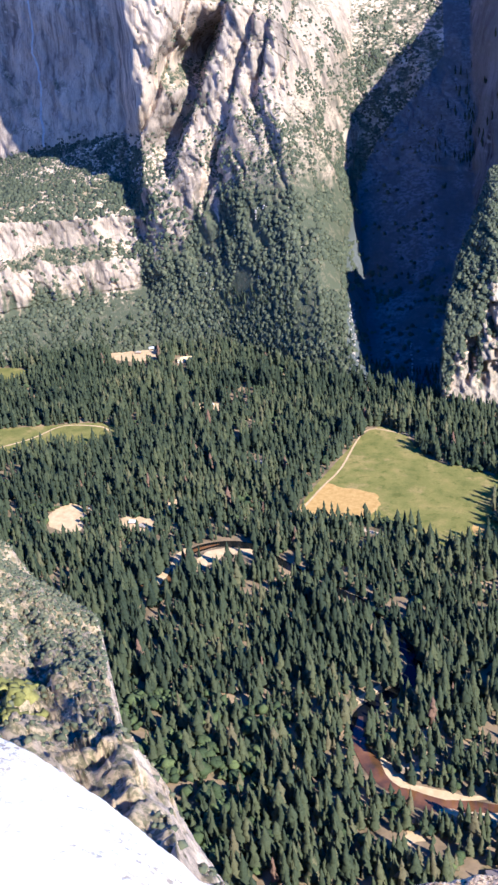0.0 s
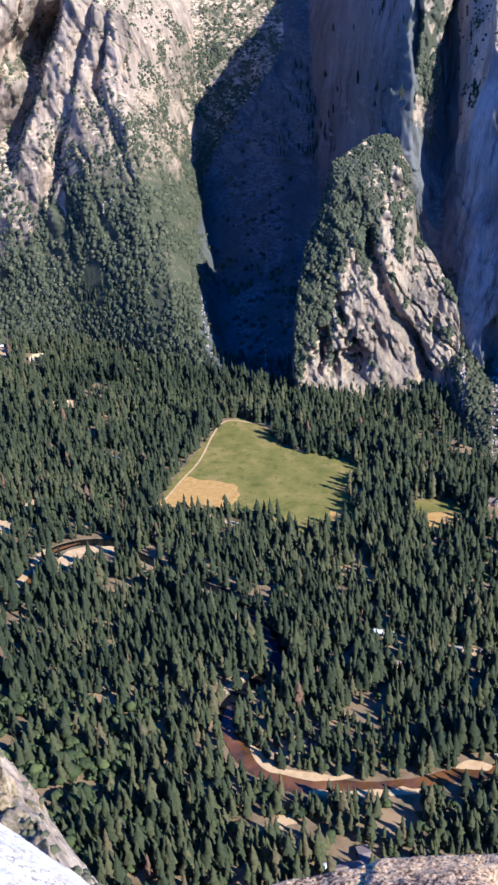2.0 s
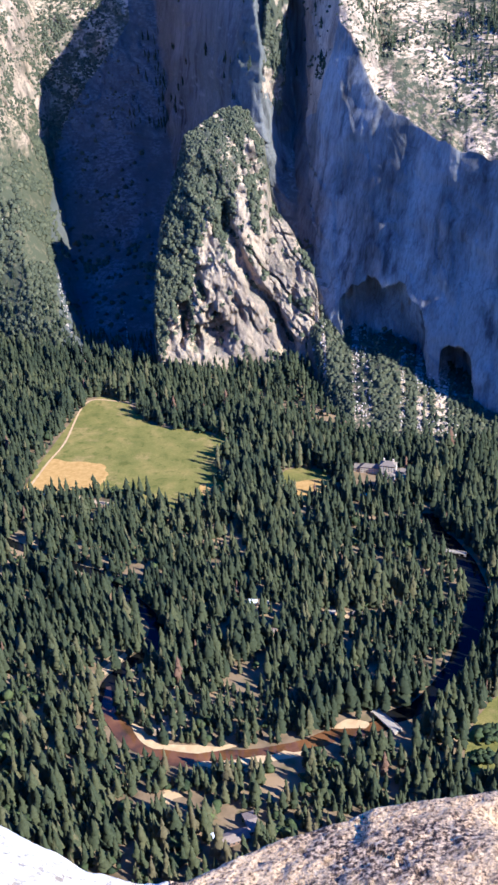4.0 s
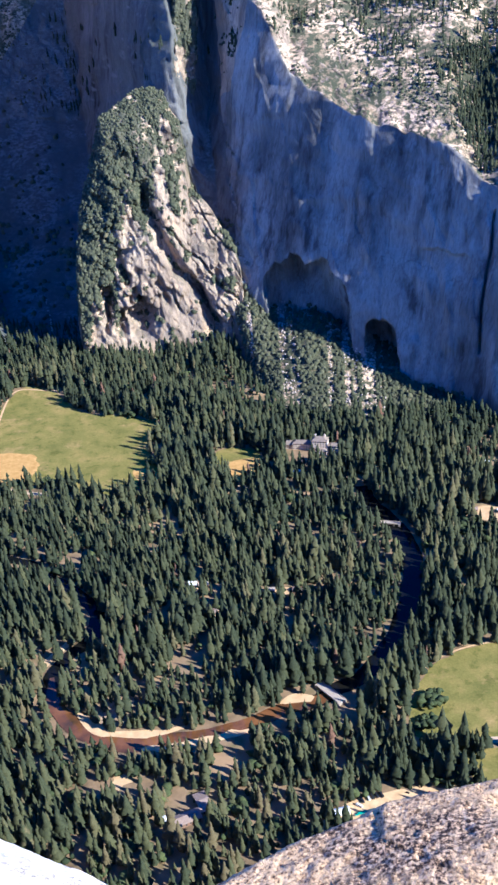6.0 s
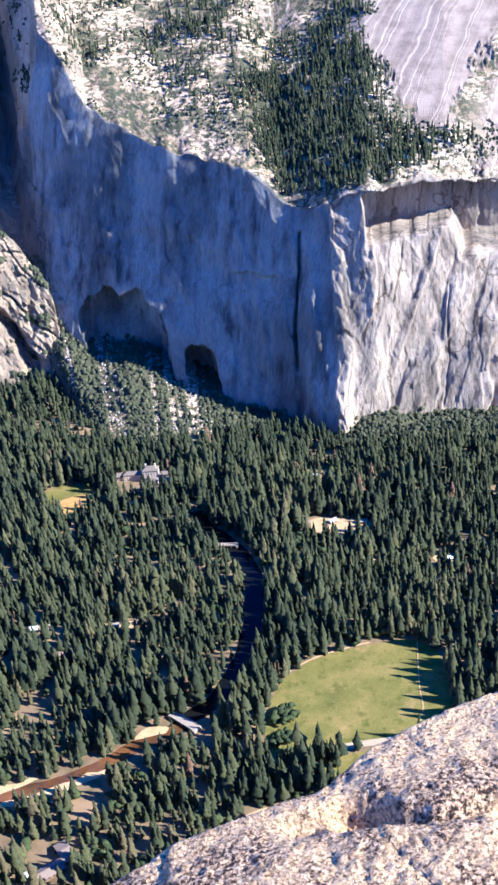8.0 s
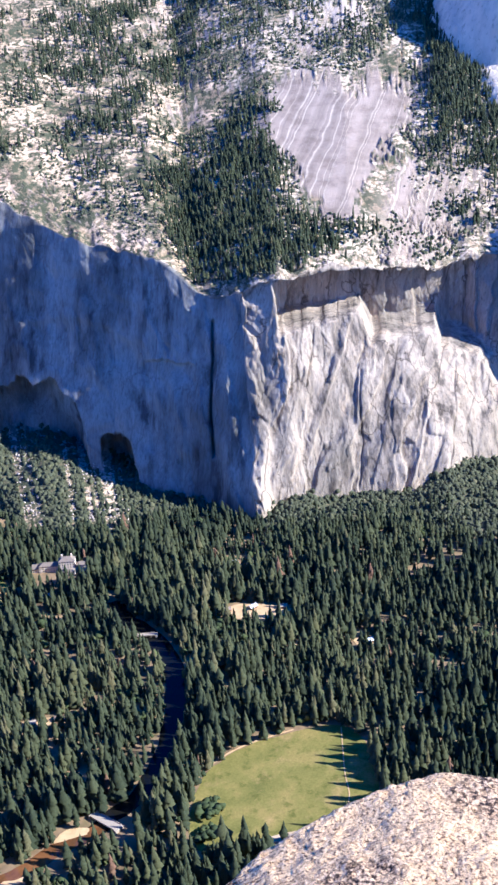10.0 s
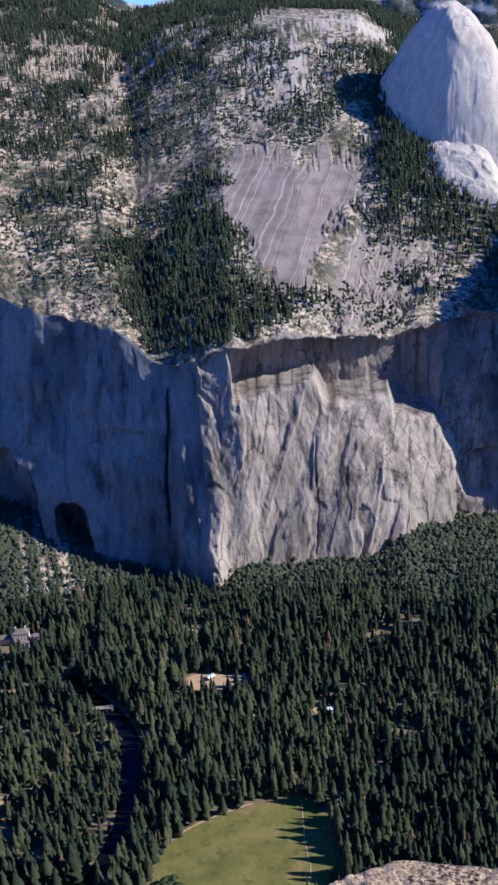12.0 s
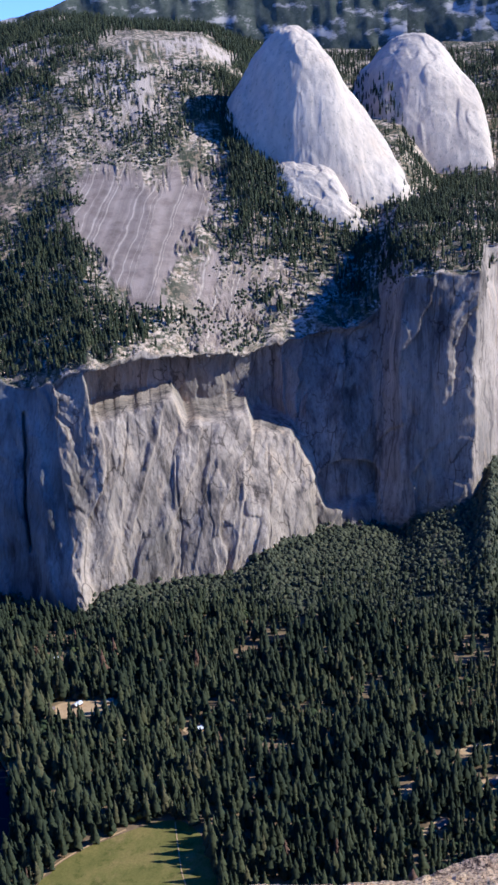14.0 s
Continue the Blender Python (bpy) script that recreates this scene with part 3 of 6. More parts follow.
    roof2 = 92 + 62 * np.sqrt(np.clip(1 - ((A - 25.4) / 2.3) ** 2, 0, 1))
    hollow = hollow + 24 * step(23.2, 23.6, A) * step(27.5, 27.1, A) * step(roof2 + 2, roof2 - 3, z)
    ragged = 0.45 * fbm(A * 1.2, z / 80, 0.6, 4, 43)
    cave = np.clip(ragged + 1 - ((A + 3.4) / 2.6) ** 4 - (np.maximum(z - 60, 0) / 150) ** 3, 0, 1) + np.clip(ragged + 1 - ((A - 0.7) / 1.0) ** 4 - (np.maximum(z - 20, 0) / 105) ** 3, 0, 1)
    hollow = hollow + 130 * cave ** 0.3 * (lev > 1)
    # two pale walls with a wooded ledge between, under the falls
    tread = step(-31.5, -33.5, A) * step(1.0, 1.25, lev) * step(2.0, 1.75, lev)
    bench_z = 236 + 26 * fbm(A * 1.1, 0.3, 0.4, 3, 39)
    hollow = hollow + tread * (22 * step(bench_z, bench_z + 14, z) - 20 * step(bench_z + 40, bench_z, z))
    rr = r - relief + hollow * (lev < 3.0) + gully
    zz = z + (1 - steep) * (1 - 0.95 * slab) * step(0.3, 1, lev) * (9 * fbm(s / 70, r / 70, 5.5, 4, 31)) + step(2.9, 3.05, lev) * step(3.7, 3.2, lev) * 7 * fbm(s / 25, r / 60, 1.1, 3, 37)
    shove = 0.2 * fbm(rr / 75, zz / 75, 0.4, 3, 38) * step(0.2, 1.0, lev) * step(5, 4, lev)  # breaks up edges that run straight back
    a = np.radians(A + shove)
    P = np.stack([rr * np.sin(a), rr * np.cos(a), zz], 2)
    # ground cover: 1 earth and brush, 0 by slope, -1 bare rock
    cover = talus(A, zz) * (1 - 0.55 * step(380, 540, zz)) + step(-12, -9, A) * step(1.15, 0.95, lev) * (1 - 0.8 * step(-0.05, 0.15, scree_strip(A, zz)) * step(3, 1, A)) + 0.5 * step(-23, -22, A) * step(-19.5, -21, A) * step(3.6, 2.4, lev)
    # brush tone over the headwall, put there to darken it as shade
    cover = cover + 0.55 * step(-17.5, -16.5, A) * step(-9.2, -9.8, A) * step(-0.5, 0.2, fbm(A * 1.5, zz / 90, 0.3, 3, 36))
    cover = np.clip(cover, 0, 1) - step(-7, -5.5, A) * step(27.6, 27, A) * (lev > 1) * (lev < 3) - 0.8 * np.exp(-((A - 19.0) / 2.5) ** 4 - ((lev - 3.6) / 0.5) ** 4)
    return az, lev, steep, P, cover, slab


def build_wall():
    spans = [("falls_cliff", -46, -32.6, "pale granite cliff with a shaded alcove behind the falls"), ("spire_cliff", -32.6, -22.9, "tall fluted granite spires above a wooded talus"),
             ("canyon_slope", -22.9, -16.4, "deep wooded side canyon lying in blue shadow"), ("canyon_headwall", -16.4, -7.5, "shaded headwall of the side canyon with a lit rib"),
             ("great_wall", -7.5, 8.7, "sheer shaded granite wall with dark water streaks"), ("arched_cliff", 8.7, 27.3, "sunlit granite cliff with arched overhangs"),
             ("column_cliff", 27.3, 37, "granite column standing out from the valley wall"), ("east_slope", 37, 52, "wooded slope closing the side valley")]
    out = []
    for name, a0, a1, label in spans:
        d = {"east_slope": 0.5, "great_wall": 0.07, "arched_cliff": 0.055}.get(name, 0.09)
        n = max(2, round((a1 - a0) / d))
        az, lev, steep, P, cover, slab = wall_sheet(a0, a1, (a1 - a0) / n)
        rows, cols = P.shape[:2]
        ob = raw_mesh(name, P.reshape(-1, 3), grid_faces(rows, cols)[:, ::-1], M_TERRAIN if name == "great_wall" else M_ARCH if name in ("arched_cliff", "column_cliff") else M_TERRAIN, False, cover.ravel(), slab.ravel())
        if name == "great_wall":  # grey granite darkened as shade on the face, earth and rubble above the rim
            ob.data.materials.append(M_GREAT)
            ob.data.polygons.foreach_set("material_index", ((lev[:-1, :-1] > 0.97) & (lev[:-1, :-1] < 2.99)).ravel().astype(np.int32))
        if name in ("canyon_slope", "canyon_headwall"):  # darker granite past the shadow edge: canyon shade put into the colour
            ob.data.materials.append(M_CANYON_SHADE)
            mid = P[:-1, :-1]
            shade_faces = canyon_shade(np.degrees(np.arctan2(mid[..., 0], mid[..., 1])), mid[..., 2]) > 0.45
            shade_faces = shade_faces | (name == "canyon_headwall")
            ob.data.polygons.foreach_set("material_index", shade_faces.ravel().astype(np.int32))
        tagged(ob, label, "cliff", kind="structure")
        out.append((az, lev, steep, P))
    return out


WALL = build_wall()


def build_spur(name, label, keys, heights, crest, foot, brushline, seed):
    """A sunlit granite spur in front of the side canyon: a broken face in slanting slabs, brush above."""
    az = np.arange(keys[0], keys[-1], 0.06)
    zc, rc, rf = (np.interp(az, keys, v)[:, None] for v in (heights, crest, foot))
    u = np.linspace(0, 1, 190)[None, :]
    up = np.clip(u / 0.72, 0, 1)
    back = np.clip((u - 0.72) / 0.28, 0, 1)
    z = zc * (np.interp(up, [0, 0.5, 0.85, 1], [0, 0.52, 0.92, 1.0]) - 0.9 * back)
    r = rf + (rc - rf) * np.interp(up, [0, 0.3, 0.6, 1], [0, 0.16, 0.42, 1.0]) + 260 * back
    A = az[:, None] + 0 * u
    s = A * 40
    front = step(0.02, 0.2, up) * (1 - 0.7 * step(0.8, 0.97, up))
    # slabs slant down to the east, parted by dark clefts, with alcoves at the foot
    slant = s + 0.95 * z + 22 * fbm(s / 80, z / 80, 0.3, 3, seed)
    along = z - 0.6 * s
    cleft = 0
    for at, wide, deep in ((-340, 4, 15), (-262, 3, 10), (-195, 5, 18), (-415, 4, 12), (-90, 3, 10)):
        cleft = cleft + deep * np.exp(-(np.abs(slant - at) / wide) ** 3) * step(-0.4, 0.3, fbm(along / 70, at / 50, 0.4, 2, seed + 1))
    alcove = 0
    for a0, z0, wa, wz, deep in ((-15.36, 125, 0.36, 55, 46), (-14.5, 60, 0.4, 45, 34), (-13.26, 80, 0.8, 62, 72), (-13.96, 195, 0.36, 48, 40), (-11.9, 150, 0.3, 30, 18)):
        alcove = alcove + deep * np.clip(1.1 - ((A - a0 + 0.4 * fbm(z / 35, s / 35, 0.3, 3, 63)) / wa) ** 2 - ((z - z0 + 30 * fbm(s / 25, z / 25, 0.8, 3, 64)) / wz) ** 2, 0, 1)
    gully = (A - np.interp(z, [60, 110, 195, 310, 400], [-9.0, -9.6, -11.0, -12.2, -12.5])) * 40 + 9 * fbm(z / 30, s / 40, 0.5, 3, seed + 6)
    alcove = alcove + 46 * np.exp(-(np.abs(gully) / 15) ** 2.5) * step(420, 340, z)
    saw = 3 * (1 - (slant / 110 + 0.3 * fbm(along / 90, 0.2, 0.6, 2, seed + 5)) % 1.0)
    tilt = s + 0.35 * z + 12 * fbm(s / 50, z / 50, 0.7, 2, seed + 7)
    sheets = 6 * terrace(1.3 * fbm(slant / 80, along / 170, 0.3, 2, seed + 2)) + 8 * facets(tilt / 40, along / 64, seed + 3, 1.1) + 4.5 * facets(tilt / 16, along / 24, seed + 4, 1.2) + 1.8 * facets(tilt / 7, z / 9, seed + 8, 1.2)
    r = r - front * (saw + sheets - 6) + front * (cleft + alcove)
    z = z + step(0.5, 1, up) * 8 * fbm(s / 30, r / 40, 0.2, 3, 59)
    a = np.radians(A)
    P = np.stack([r * np.sin(a), r * np.cos(a), z], 2)
    line = brushline - 0.35 * step(-13.2, -15.6, A) + 0.22 * fbm(A * 1.5, up * 5, 0.2, 4, 58)
    tufts = fbm(slant / 18, along / 22, 0.4, 4, 56)
    cover = 0.95 * step(line, line + 0.12, up) * step(-0.75, -0.3, tufts) - 0.5 * step(line, line - 0.1, up) + 1.2 * step(0.45, 0.65, tufts)
    ob = raw_mesh(name, P.reshape(-1, 3), grid_faces(*P.shape[:2])[:, ::-1], M_SPUR, False, cover.ravel())
    tagged(ob, label, "cliff", kind="structure")
    WALL.append((az, np.where((cover > 0.3) & (back <= 0), 1.6, 9.0) + 0 * A, 0 * A, P))


def waterfall(bearing_top, bearing_foot, wide):
    """A thin fall that drops down the shaded cliff, frayed at its edges."""
    az, lev, steep, P = WALL[0]
    rows = np.nonzero((lev[0] > 3.03) & (lev[0] < 5.6))[0]
    z = P[:, rows, 2].mean(0)
    line = np.interp(z, [z.min(), z.max()], [bearing_foot, bearing_top])
    left, right = [], []
    for k, j in enumerate(rows):
        x, y, h = (float(np.interp(line[k], az, P[:, j, c])) for c in range(3))
        d = math.hypot(x, y)
        out = (d - 9.0) / d
        w = wide * (0.6 + 0.5 * float(vnoise(k * 0.6, 0.2, 0.4, 77)) + 0.02 * (len(rows) - k) / 10)
        left.append((x * out - w * y / d / 2, y * out + w * x / d / 2, h))
        right.append((x * out + w * y / d / 2, y * out - w * x / d / 2, h))
    n = len(rows)
    F = np.array([(i, n + i, n + i + 1, i + 1) for i in range(n - 1)])
    ob = raw_mesh("waterfall", np.array(left + right), F, plain("falling_water", (0.44, 0.385, 0.31), (0.58, 0.51, 0.41), 0.08, 0.8, 0.1))
    tagged(ob, "thin white waterfall down the shaded cliff", "waterfall", kind="structure")


waterfall(-37.1, -37.5, 7.0)
M_SPUR = terrain_mat("spur_granite", (0.46, 0.36, 0.235), (0.27, 0.21, 0.145), (0.13, 0.11, 0.08), (0.52, 0.37, 0.21), (0.25, 0.21, 0.15), (0.085, 0.085, 0.050), (0.5, 0.42, 0.33))
build_spur("granite_spur", "sunlit granite spur with brush on its crest", [-17.1, -16.8, -15.9, -15, -14.1, -12, -10.6, -9.9, -9.5, -9.1], [5, 150, 318, 410, 515, 562, 548, 505, 300, 30], [2330, 2340, 2430, 2470, 2500, 2540, 2550, 2550, 2540, 2500], [2285, 2285, 2280, 2275, 2270, 2262, 2258, 2258, 2258, 2255], 0.56, 401)
build_spur("granite_knob", "blocky sunlit granite knob against the spur", [-11.9, -11.2, -10.4, -9.7, -8.6, -7.8, -7.35, -7.0], [60, 240, 352, 340, 292, 238, 190, 30], [2390, 2420, 2430, 2425, 2395, 2350, 2320, 2300], [2300, 2290, 2272, 2262, 2250, 2240, 2230, 2225], 0.9, 431)


def sweep_rib(name, label, centre, seed):
    """A brushy rib that climbs the headwall; centre: rows of bearing, height, distance and half width in degrees."""
    C = np.array(centre, float)
    t = np.linspace(0, len(C) - 1, 150)
    az, zc, rc, half = (np.interp(t, np.arange(len(C)), C[:, k])[:, None] for k in range(4))
    u = np.linspace(-1, 1, 48)[None, :]
    A = az + u * half * (1 + 0.25 * fbm(zc / 50, 0.3, 0.2, 3, seed)) + 0.12 * fbm(zc / 30, u * 2, 0.5, 3, seed + 1)
    r = rc + 130 * np.where(u < -0.55, (-0.55 - u) / 0.45, 0) ** 1.2 + 34 * (u + 0.55).clip(0) + 120 * (u - 0.8).clip(0) / 0.2
    r = r - 7 * terrace(1.8 * fbm(A * 1.6, zc / 40, 0.2, 3, seed + 2)) - 4 * fbm(A * 5, zc / 14, 0.4, 3, seed + 3)
    z = zc + 6 * fbm(A * 3, zc / 25, 0.7, 3, seed + 4)
    a = np.radians(A)
    P = np.stack([r * np.sin(a), r * np.cos(a), z], 2)
    tufts = fbm(A * 2.4, zc / 26, 0.4, 4, seed + 5)
    cover = 0.2 + 0.9 * step(-0.25, 0.1, tufts) * step(560, 640, zc + 60 * u) + 0.6 * step(0.1, 0.4, tufts)
    ob = raw_mesh(name, P.reshape(-1, 3), grid_faces(*P.shape[:2]), M_SPUR, False, cover.ravel())
    tagged(ob, label, "cliff", kind="structure")
    WALL.append((A, np.where(cover > 0.6, 1.6, 9.0), 0 * A, P))


sweep_rib("upper_rib", "narrow sunlit rib with brush climbing the shaded headwall", [(-9.7, 440, 2540, 0.3), (-9.5, 520, 2545, 0.5), (-9.35, 590, 2555, 0.75), (-9.1, 720, 2590, 0.85), (-8.6, 840, 2635, 0.95), (-8.2, 950, 2700, 1.0), (-7.9, 1050, 2780, 1.0)], 471)


# ---- domes and far ridges ----
DOMES = {}


def dome(name, label, keys, heights, near, far, foot, skew, mat, seed):
    """A bare exfoliating dome between two distances: crest heights by bearing; its nose swings east by skew degrees as it comes forward."""
    az = np.arange(keys[0] - 0.5, keys[-1] + skew + 0.5, 0.055)
    u = np.concatenate([np.linspace(0, 1, 110), np.linspace(1.02, 1.6, 24)])[None, :]
    A = az[:, None] + 0 * u
    up = np.minimum(u, 1)
    sway = A - skew * (1 - up) ** 1.3 + 0.25 * fbm(A * 0.8, u * 3, 0.2, 2, seed)
    table = np.interp(np.linspace(keys[0] - 3, keys[-1] + 3, 400), keys, heights)
    table = np.convolve(np.pad(table, 22, mode="edge"), np.hanning(45) / np.hanning(45).sum(), mode="valid")
    crest = np.interp(sway, np.linspace(keys[0] - 3, keys[-1] + 3, 400), table)
    z = foot + (crest - foot) * (1 - (1 - up) ** 2.1) - 420 * np.maximum(u - 1, 0) ** 1.2
    # sheets that peel off along the curve of the dome
    sheet = 5.5 * terrace(1.6 * fbm(A * 0.55, u * 3.2, 0.7, 2, seed + 3)) + 2.2 * terrace(1.8 * fbm(A * 1.4, u * 9, 0.3, 2, seed + 5)) + 1.5 * fbm(A * 4, u * 20, 0.3, 3, seed + 7)
    z = z + sheet * step(0.02, 0.2, up)
    r = near + (far - near) * u
    a = np.radians(A)
    P = np.stack([r * np.sin(a), r * np.cos(a), z], 2)
    ob = raw_mesh(name, P.reshape(-1, 3), grid_faces(*P.shape[:2])[:, ::-1], mat)
    DOMES[name] = P[:, :110]
    return tagged(ob, label, "dome", kind="structure")


dome("north_dome", "bare rounded granite dome with one shaded flank", [18.2, 19.0, 20.0, 21.0, 22.2, 23.2, 24.4, 25.5, 26.9, 28.1, 29.1, 29.6], [700, 850, 935, 1015, 1082, 1100, 1062, 948, 850, 757, 640, 560], 2640, 3000, 560, 1.6, M_DOME, 41)
dome("dome_shelf", "low sunlit granite shelf under the bare dome", [20.4, 21.4, 22.6, 24.0, 25.2, 26.6], [610, 738, 770, 768, 730, 610], 2580, 2750, 600, 0.3, M_DOME, 53)
dome("east_dome", "pale rounded granite dome behind the wooded shoulder", [26.2, 27.1, 28.3, 29.5, 30.5, 31.2, 32.4, 33.0, 33.3], [860, 1012, 1060, 1078, 1045, 998, 905, 777, 640], 3330, 3750, 620, 0.9, M_DOME, 47)


def far_ridge(name, label, az0, az1, r, base, heights, mat, seed):
    az = np.linspace(az0, az1, 260)
    u = np.linspace(0, 1, 24)[None, :]
    crest = np.interp(az, np.linspace(az0, az1, len(heights)), heights) + 22 * fbm(az / 1.6, 0.5, 0.2, 4, seed)
    z = base + (crest[:, None] - base) * u
    rr = r + 260 * u + 25 * fbm(az[:, None] * 0.8, u * 5, 0.7, 3, seed + 3)
    a = np.radians(az)[:, None]
    P = np.stack([rr * np.sin(a), rr * np.cos(a), z + 0 * a], 2)
    ob = raw_mesh(name, P.reshape(-1, 3), grid_faces(260, 24)[:, ::-1], mat)
    return tagged(ob, label, "ridge", kind="structure")


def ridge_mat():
    """Far woods broken by pale granite, both lightened to stand in for haze."""
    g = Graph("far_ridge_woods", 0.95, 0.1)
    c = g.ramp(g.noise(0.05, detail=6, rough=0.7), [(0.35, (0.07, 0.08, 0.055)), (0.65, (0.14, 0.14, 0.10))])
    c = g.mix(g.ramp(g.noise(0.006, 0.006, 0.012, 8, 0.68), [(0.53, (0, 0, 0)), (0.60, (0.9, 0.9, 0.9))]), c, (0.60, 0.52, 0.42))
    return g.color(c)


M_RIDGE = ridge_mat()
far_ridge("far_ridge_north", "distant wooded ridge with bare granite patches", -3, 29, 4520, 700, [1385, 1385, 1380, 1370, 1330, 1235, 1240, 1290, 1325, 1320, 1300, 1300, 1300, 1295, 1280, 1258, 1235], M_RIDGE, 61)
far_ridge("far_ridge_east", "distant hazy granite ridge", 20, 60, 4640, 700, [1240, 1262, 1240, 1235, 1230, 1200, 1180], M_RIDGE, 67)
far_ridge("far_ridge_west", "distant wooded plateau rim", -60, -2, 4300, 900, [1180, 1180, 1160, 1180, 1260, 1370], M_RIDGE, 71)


# ---- the valley floor ----
def disc_sheet():
    n = 96
    th = np.linspace(0, 2 * np.pi, n, endpoint=False)
    P = [(0, 0, 0)] + [(4990 * math.cos(a), 4990 * math.sin(a), 0) for a in th]
    me = bpy.data.meshes.new("ground")
    me.from_pydata(P, [], [(0, 1 + i, 1 + (i + 1) % n) for i in range(n)])
    me.materials.append(M_GROUND)
    tagged(new("ground", me), "valley floor of needle litter and bare earth", "ground", kind="structure")


disc_sheet()


def smooth_loop(pts, n=4):
    """Closed Catmull-Rom curve through pts."""
    out = []
    m = len(pts)
    for i in range(m):
        a, b, c, d = (np.array(pts[(i + k) % m], float) for k in (-1, 0, 1, 2))
        for j in range(n):
            t = j / n
            out.append(0.5 * (2 * b + (c - a) * t + (2 * a - 5 * b + 4 * c - d) * t * t + (3 * b - a - 3 * c + d) * t ** 3))
    return out


def smooth_line(pts, n=6):
    out = []
    m = len(pts)
    for i in range(m - 1):
        a, b, c, d = (np.array(pts[min(max(i + k, 0), m - 1)], float) for k in (-1, 0, 1, 2))
        for j in range(n):
            t = j / n
            out.append(0.5 * (2 * b + (c - a) * t + (2 * a - 5 * b + 4 * c - d) * t * t + (3 * b - a - 3 * c + d) * t ** 3))
    out.append(np.array(pts[-1], float))
    return out


CLEAR = []  # loops where no forest stands


def flat_patch(name, label, category, pts, z, mat, rough=3.0, clear=True, ahead=0.0):
    loop = smooth_loop(pts)
    if rough:
        loop = [p + rough * np.array([fbm(p[0] / 14, p[1] / 14, 0.3, 3, 5), fbm(p[0] / 14, p[1] / 14, 7.3, 3, 6)]) for p in loop]
    bm = bmesh.new()
    bm.faces.new([bm.verts.new((float(p[0]), float(p[1]), z)) for p in loop])
    bmesh.ops.triangulate(bm, faces=bm.faces[:])
    for f in bm.faces:
        if f.normal.z < 0:
            f.normal_flip()
    me = bpy.data.meshes.new(name)
    bm.to_mesh(me)
    bm.free()
    me.materials.append(mat)
    if clear:
        CLEAR.append(np.array(loop))
        for d in range(1, int(ahead // 10) + 1):  # open ground before the bars
            CLEAR.append(np.array(loop) - 10.0 * d * np.array([np.mean([p[0] for p in loop]), np.mean([p[1] for p in loop])]) / np.hypot(*np.mean(loop, axis=0)))
    return tagged(new(name, me), label, category, kind="structure")


def ribbon(name, label, category, pts, widths, z, mat, clear=0.0, rough=0.0):
    line = np.array(smooth_line(pts))
    w = np.interp(np.linspace(0, 1, len(line)), np.linspace(0, 1, len(widths)), widths)
    d = np.gradient(line, axis=0)
    nrm = np.stack([-d[:, 1], d[:, 0]], 1) / np.maximum(np.linalg.norm(d, axis=1), 1e-6)[:, None]
    wl = w * (1 + rough * fbm(line[:, 0] / 25, line[:, 1] / 25, 0.2, 3, 8))
    wr = w * (1 + rough * fbm(line[:, 0] / 25, line[:, 1] / 25, 5.2, 3, 9))
    L, R = line + nrm * wl[:, None] / 2, line - nrm * wr[:, None] / 2
    V = np.concatenate([np.c_[L, np.full(len(L), z)], np.c_[R, np.full(len(R), z)]])
    n = len(L)
    F = np.array([(i, n + i, n + i + 1, i + 1) for i in range(n - 1)])
    ob = raw_mesh(name, V, F, mat)
    if clear:
        CLEAR.append(np.concatenate([line + nrm * (wl[:, None] / 2 + clear), (line - nrm * (wr[:, None] / 2 + clear))[::-1]]))
    return tagged(ob, label, category, kind="structure")


flat_patch("long_meadow", "open green meadow going dry in patches", "meadow", [(-793, 2037), (-711, 2036), (-648, 1961), (-597, 1918), (-492, 1896), (-427, 1846), (-442, 1758), (-386, 1633), (-425, 1616), (-479, 1575), (-606, 1625), (-767, 1620), (-802, 1661)], 0.25, M_MEADOW)
flat_patch("dry_meadow_corner", "straw-coloured dry grass in the meadow's corner", "meadow", [(-799, 1640), (-797, 1662), (-792, 1720), (-786, 1762), (-745, 1757), (-675, 1748), (-658, 1715), (-646, 1688), (-660, 1651), (-715, 1635), (-756, 1622)], 0.45, M_STRAW, 6.0, False)
flat_patch("dry_meadow_spot", "small straw-coloured patch at the meadow's edge", "meadow", [(-454, 1669), (-429, 1680), (-386, 1633), (-427, 1622)], 0.45, M_STRAW, 4.0, False)
flat_patch("round_meadow", "bright green round meadow among the conifers", "meadow", [(45, 985), (40, 1040), (60, 1095), (86, 1130), (136, 1160), (206, 1174), (270, 1172), (300, 1130), (296, 1050), (280, 990), (209, 982), (101, 982)], 0.25, M_MEADOW)
flat_patch("small_meadow", "green meadow south of the road", "meadow", [(100, 962), (154, 967), (240, 970), (290, 960), (280, 900), (180, 890), (112, 915)], 0.25, M_MEADOW)
flat_patch("hotel_meadow", "mown grass with a dry brown end", "meadow", [(-304, 1702), (-295, 1748), (-236, 1747), (-207, 1708), (-205, 1676), (-249, 1621), (-276, 1664)], 0.25, M_MEADOW)
flat_patch("hotel_meadow_dry", "dry brown grass", "meadow", [(-285, 1690), (-262, 1702), (-225, 1712), (-208, 1690), (-205, 1676), (-249, 1623), (-274, 1664)], 0.45, M_STRAW, 3.0, False)
flat_patch("west_meadow", "far green meadow among trees", "meadow", [(-1760, 1790), (-1547, 1895), (-1437, 1925), (-1371, 1850), (-1453, 1790), (-1588, 1700), (-1720, 1640)], 0.25, M_MEADOW)
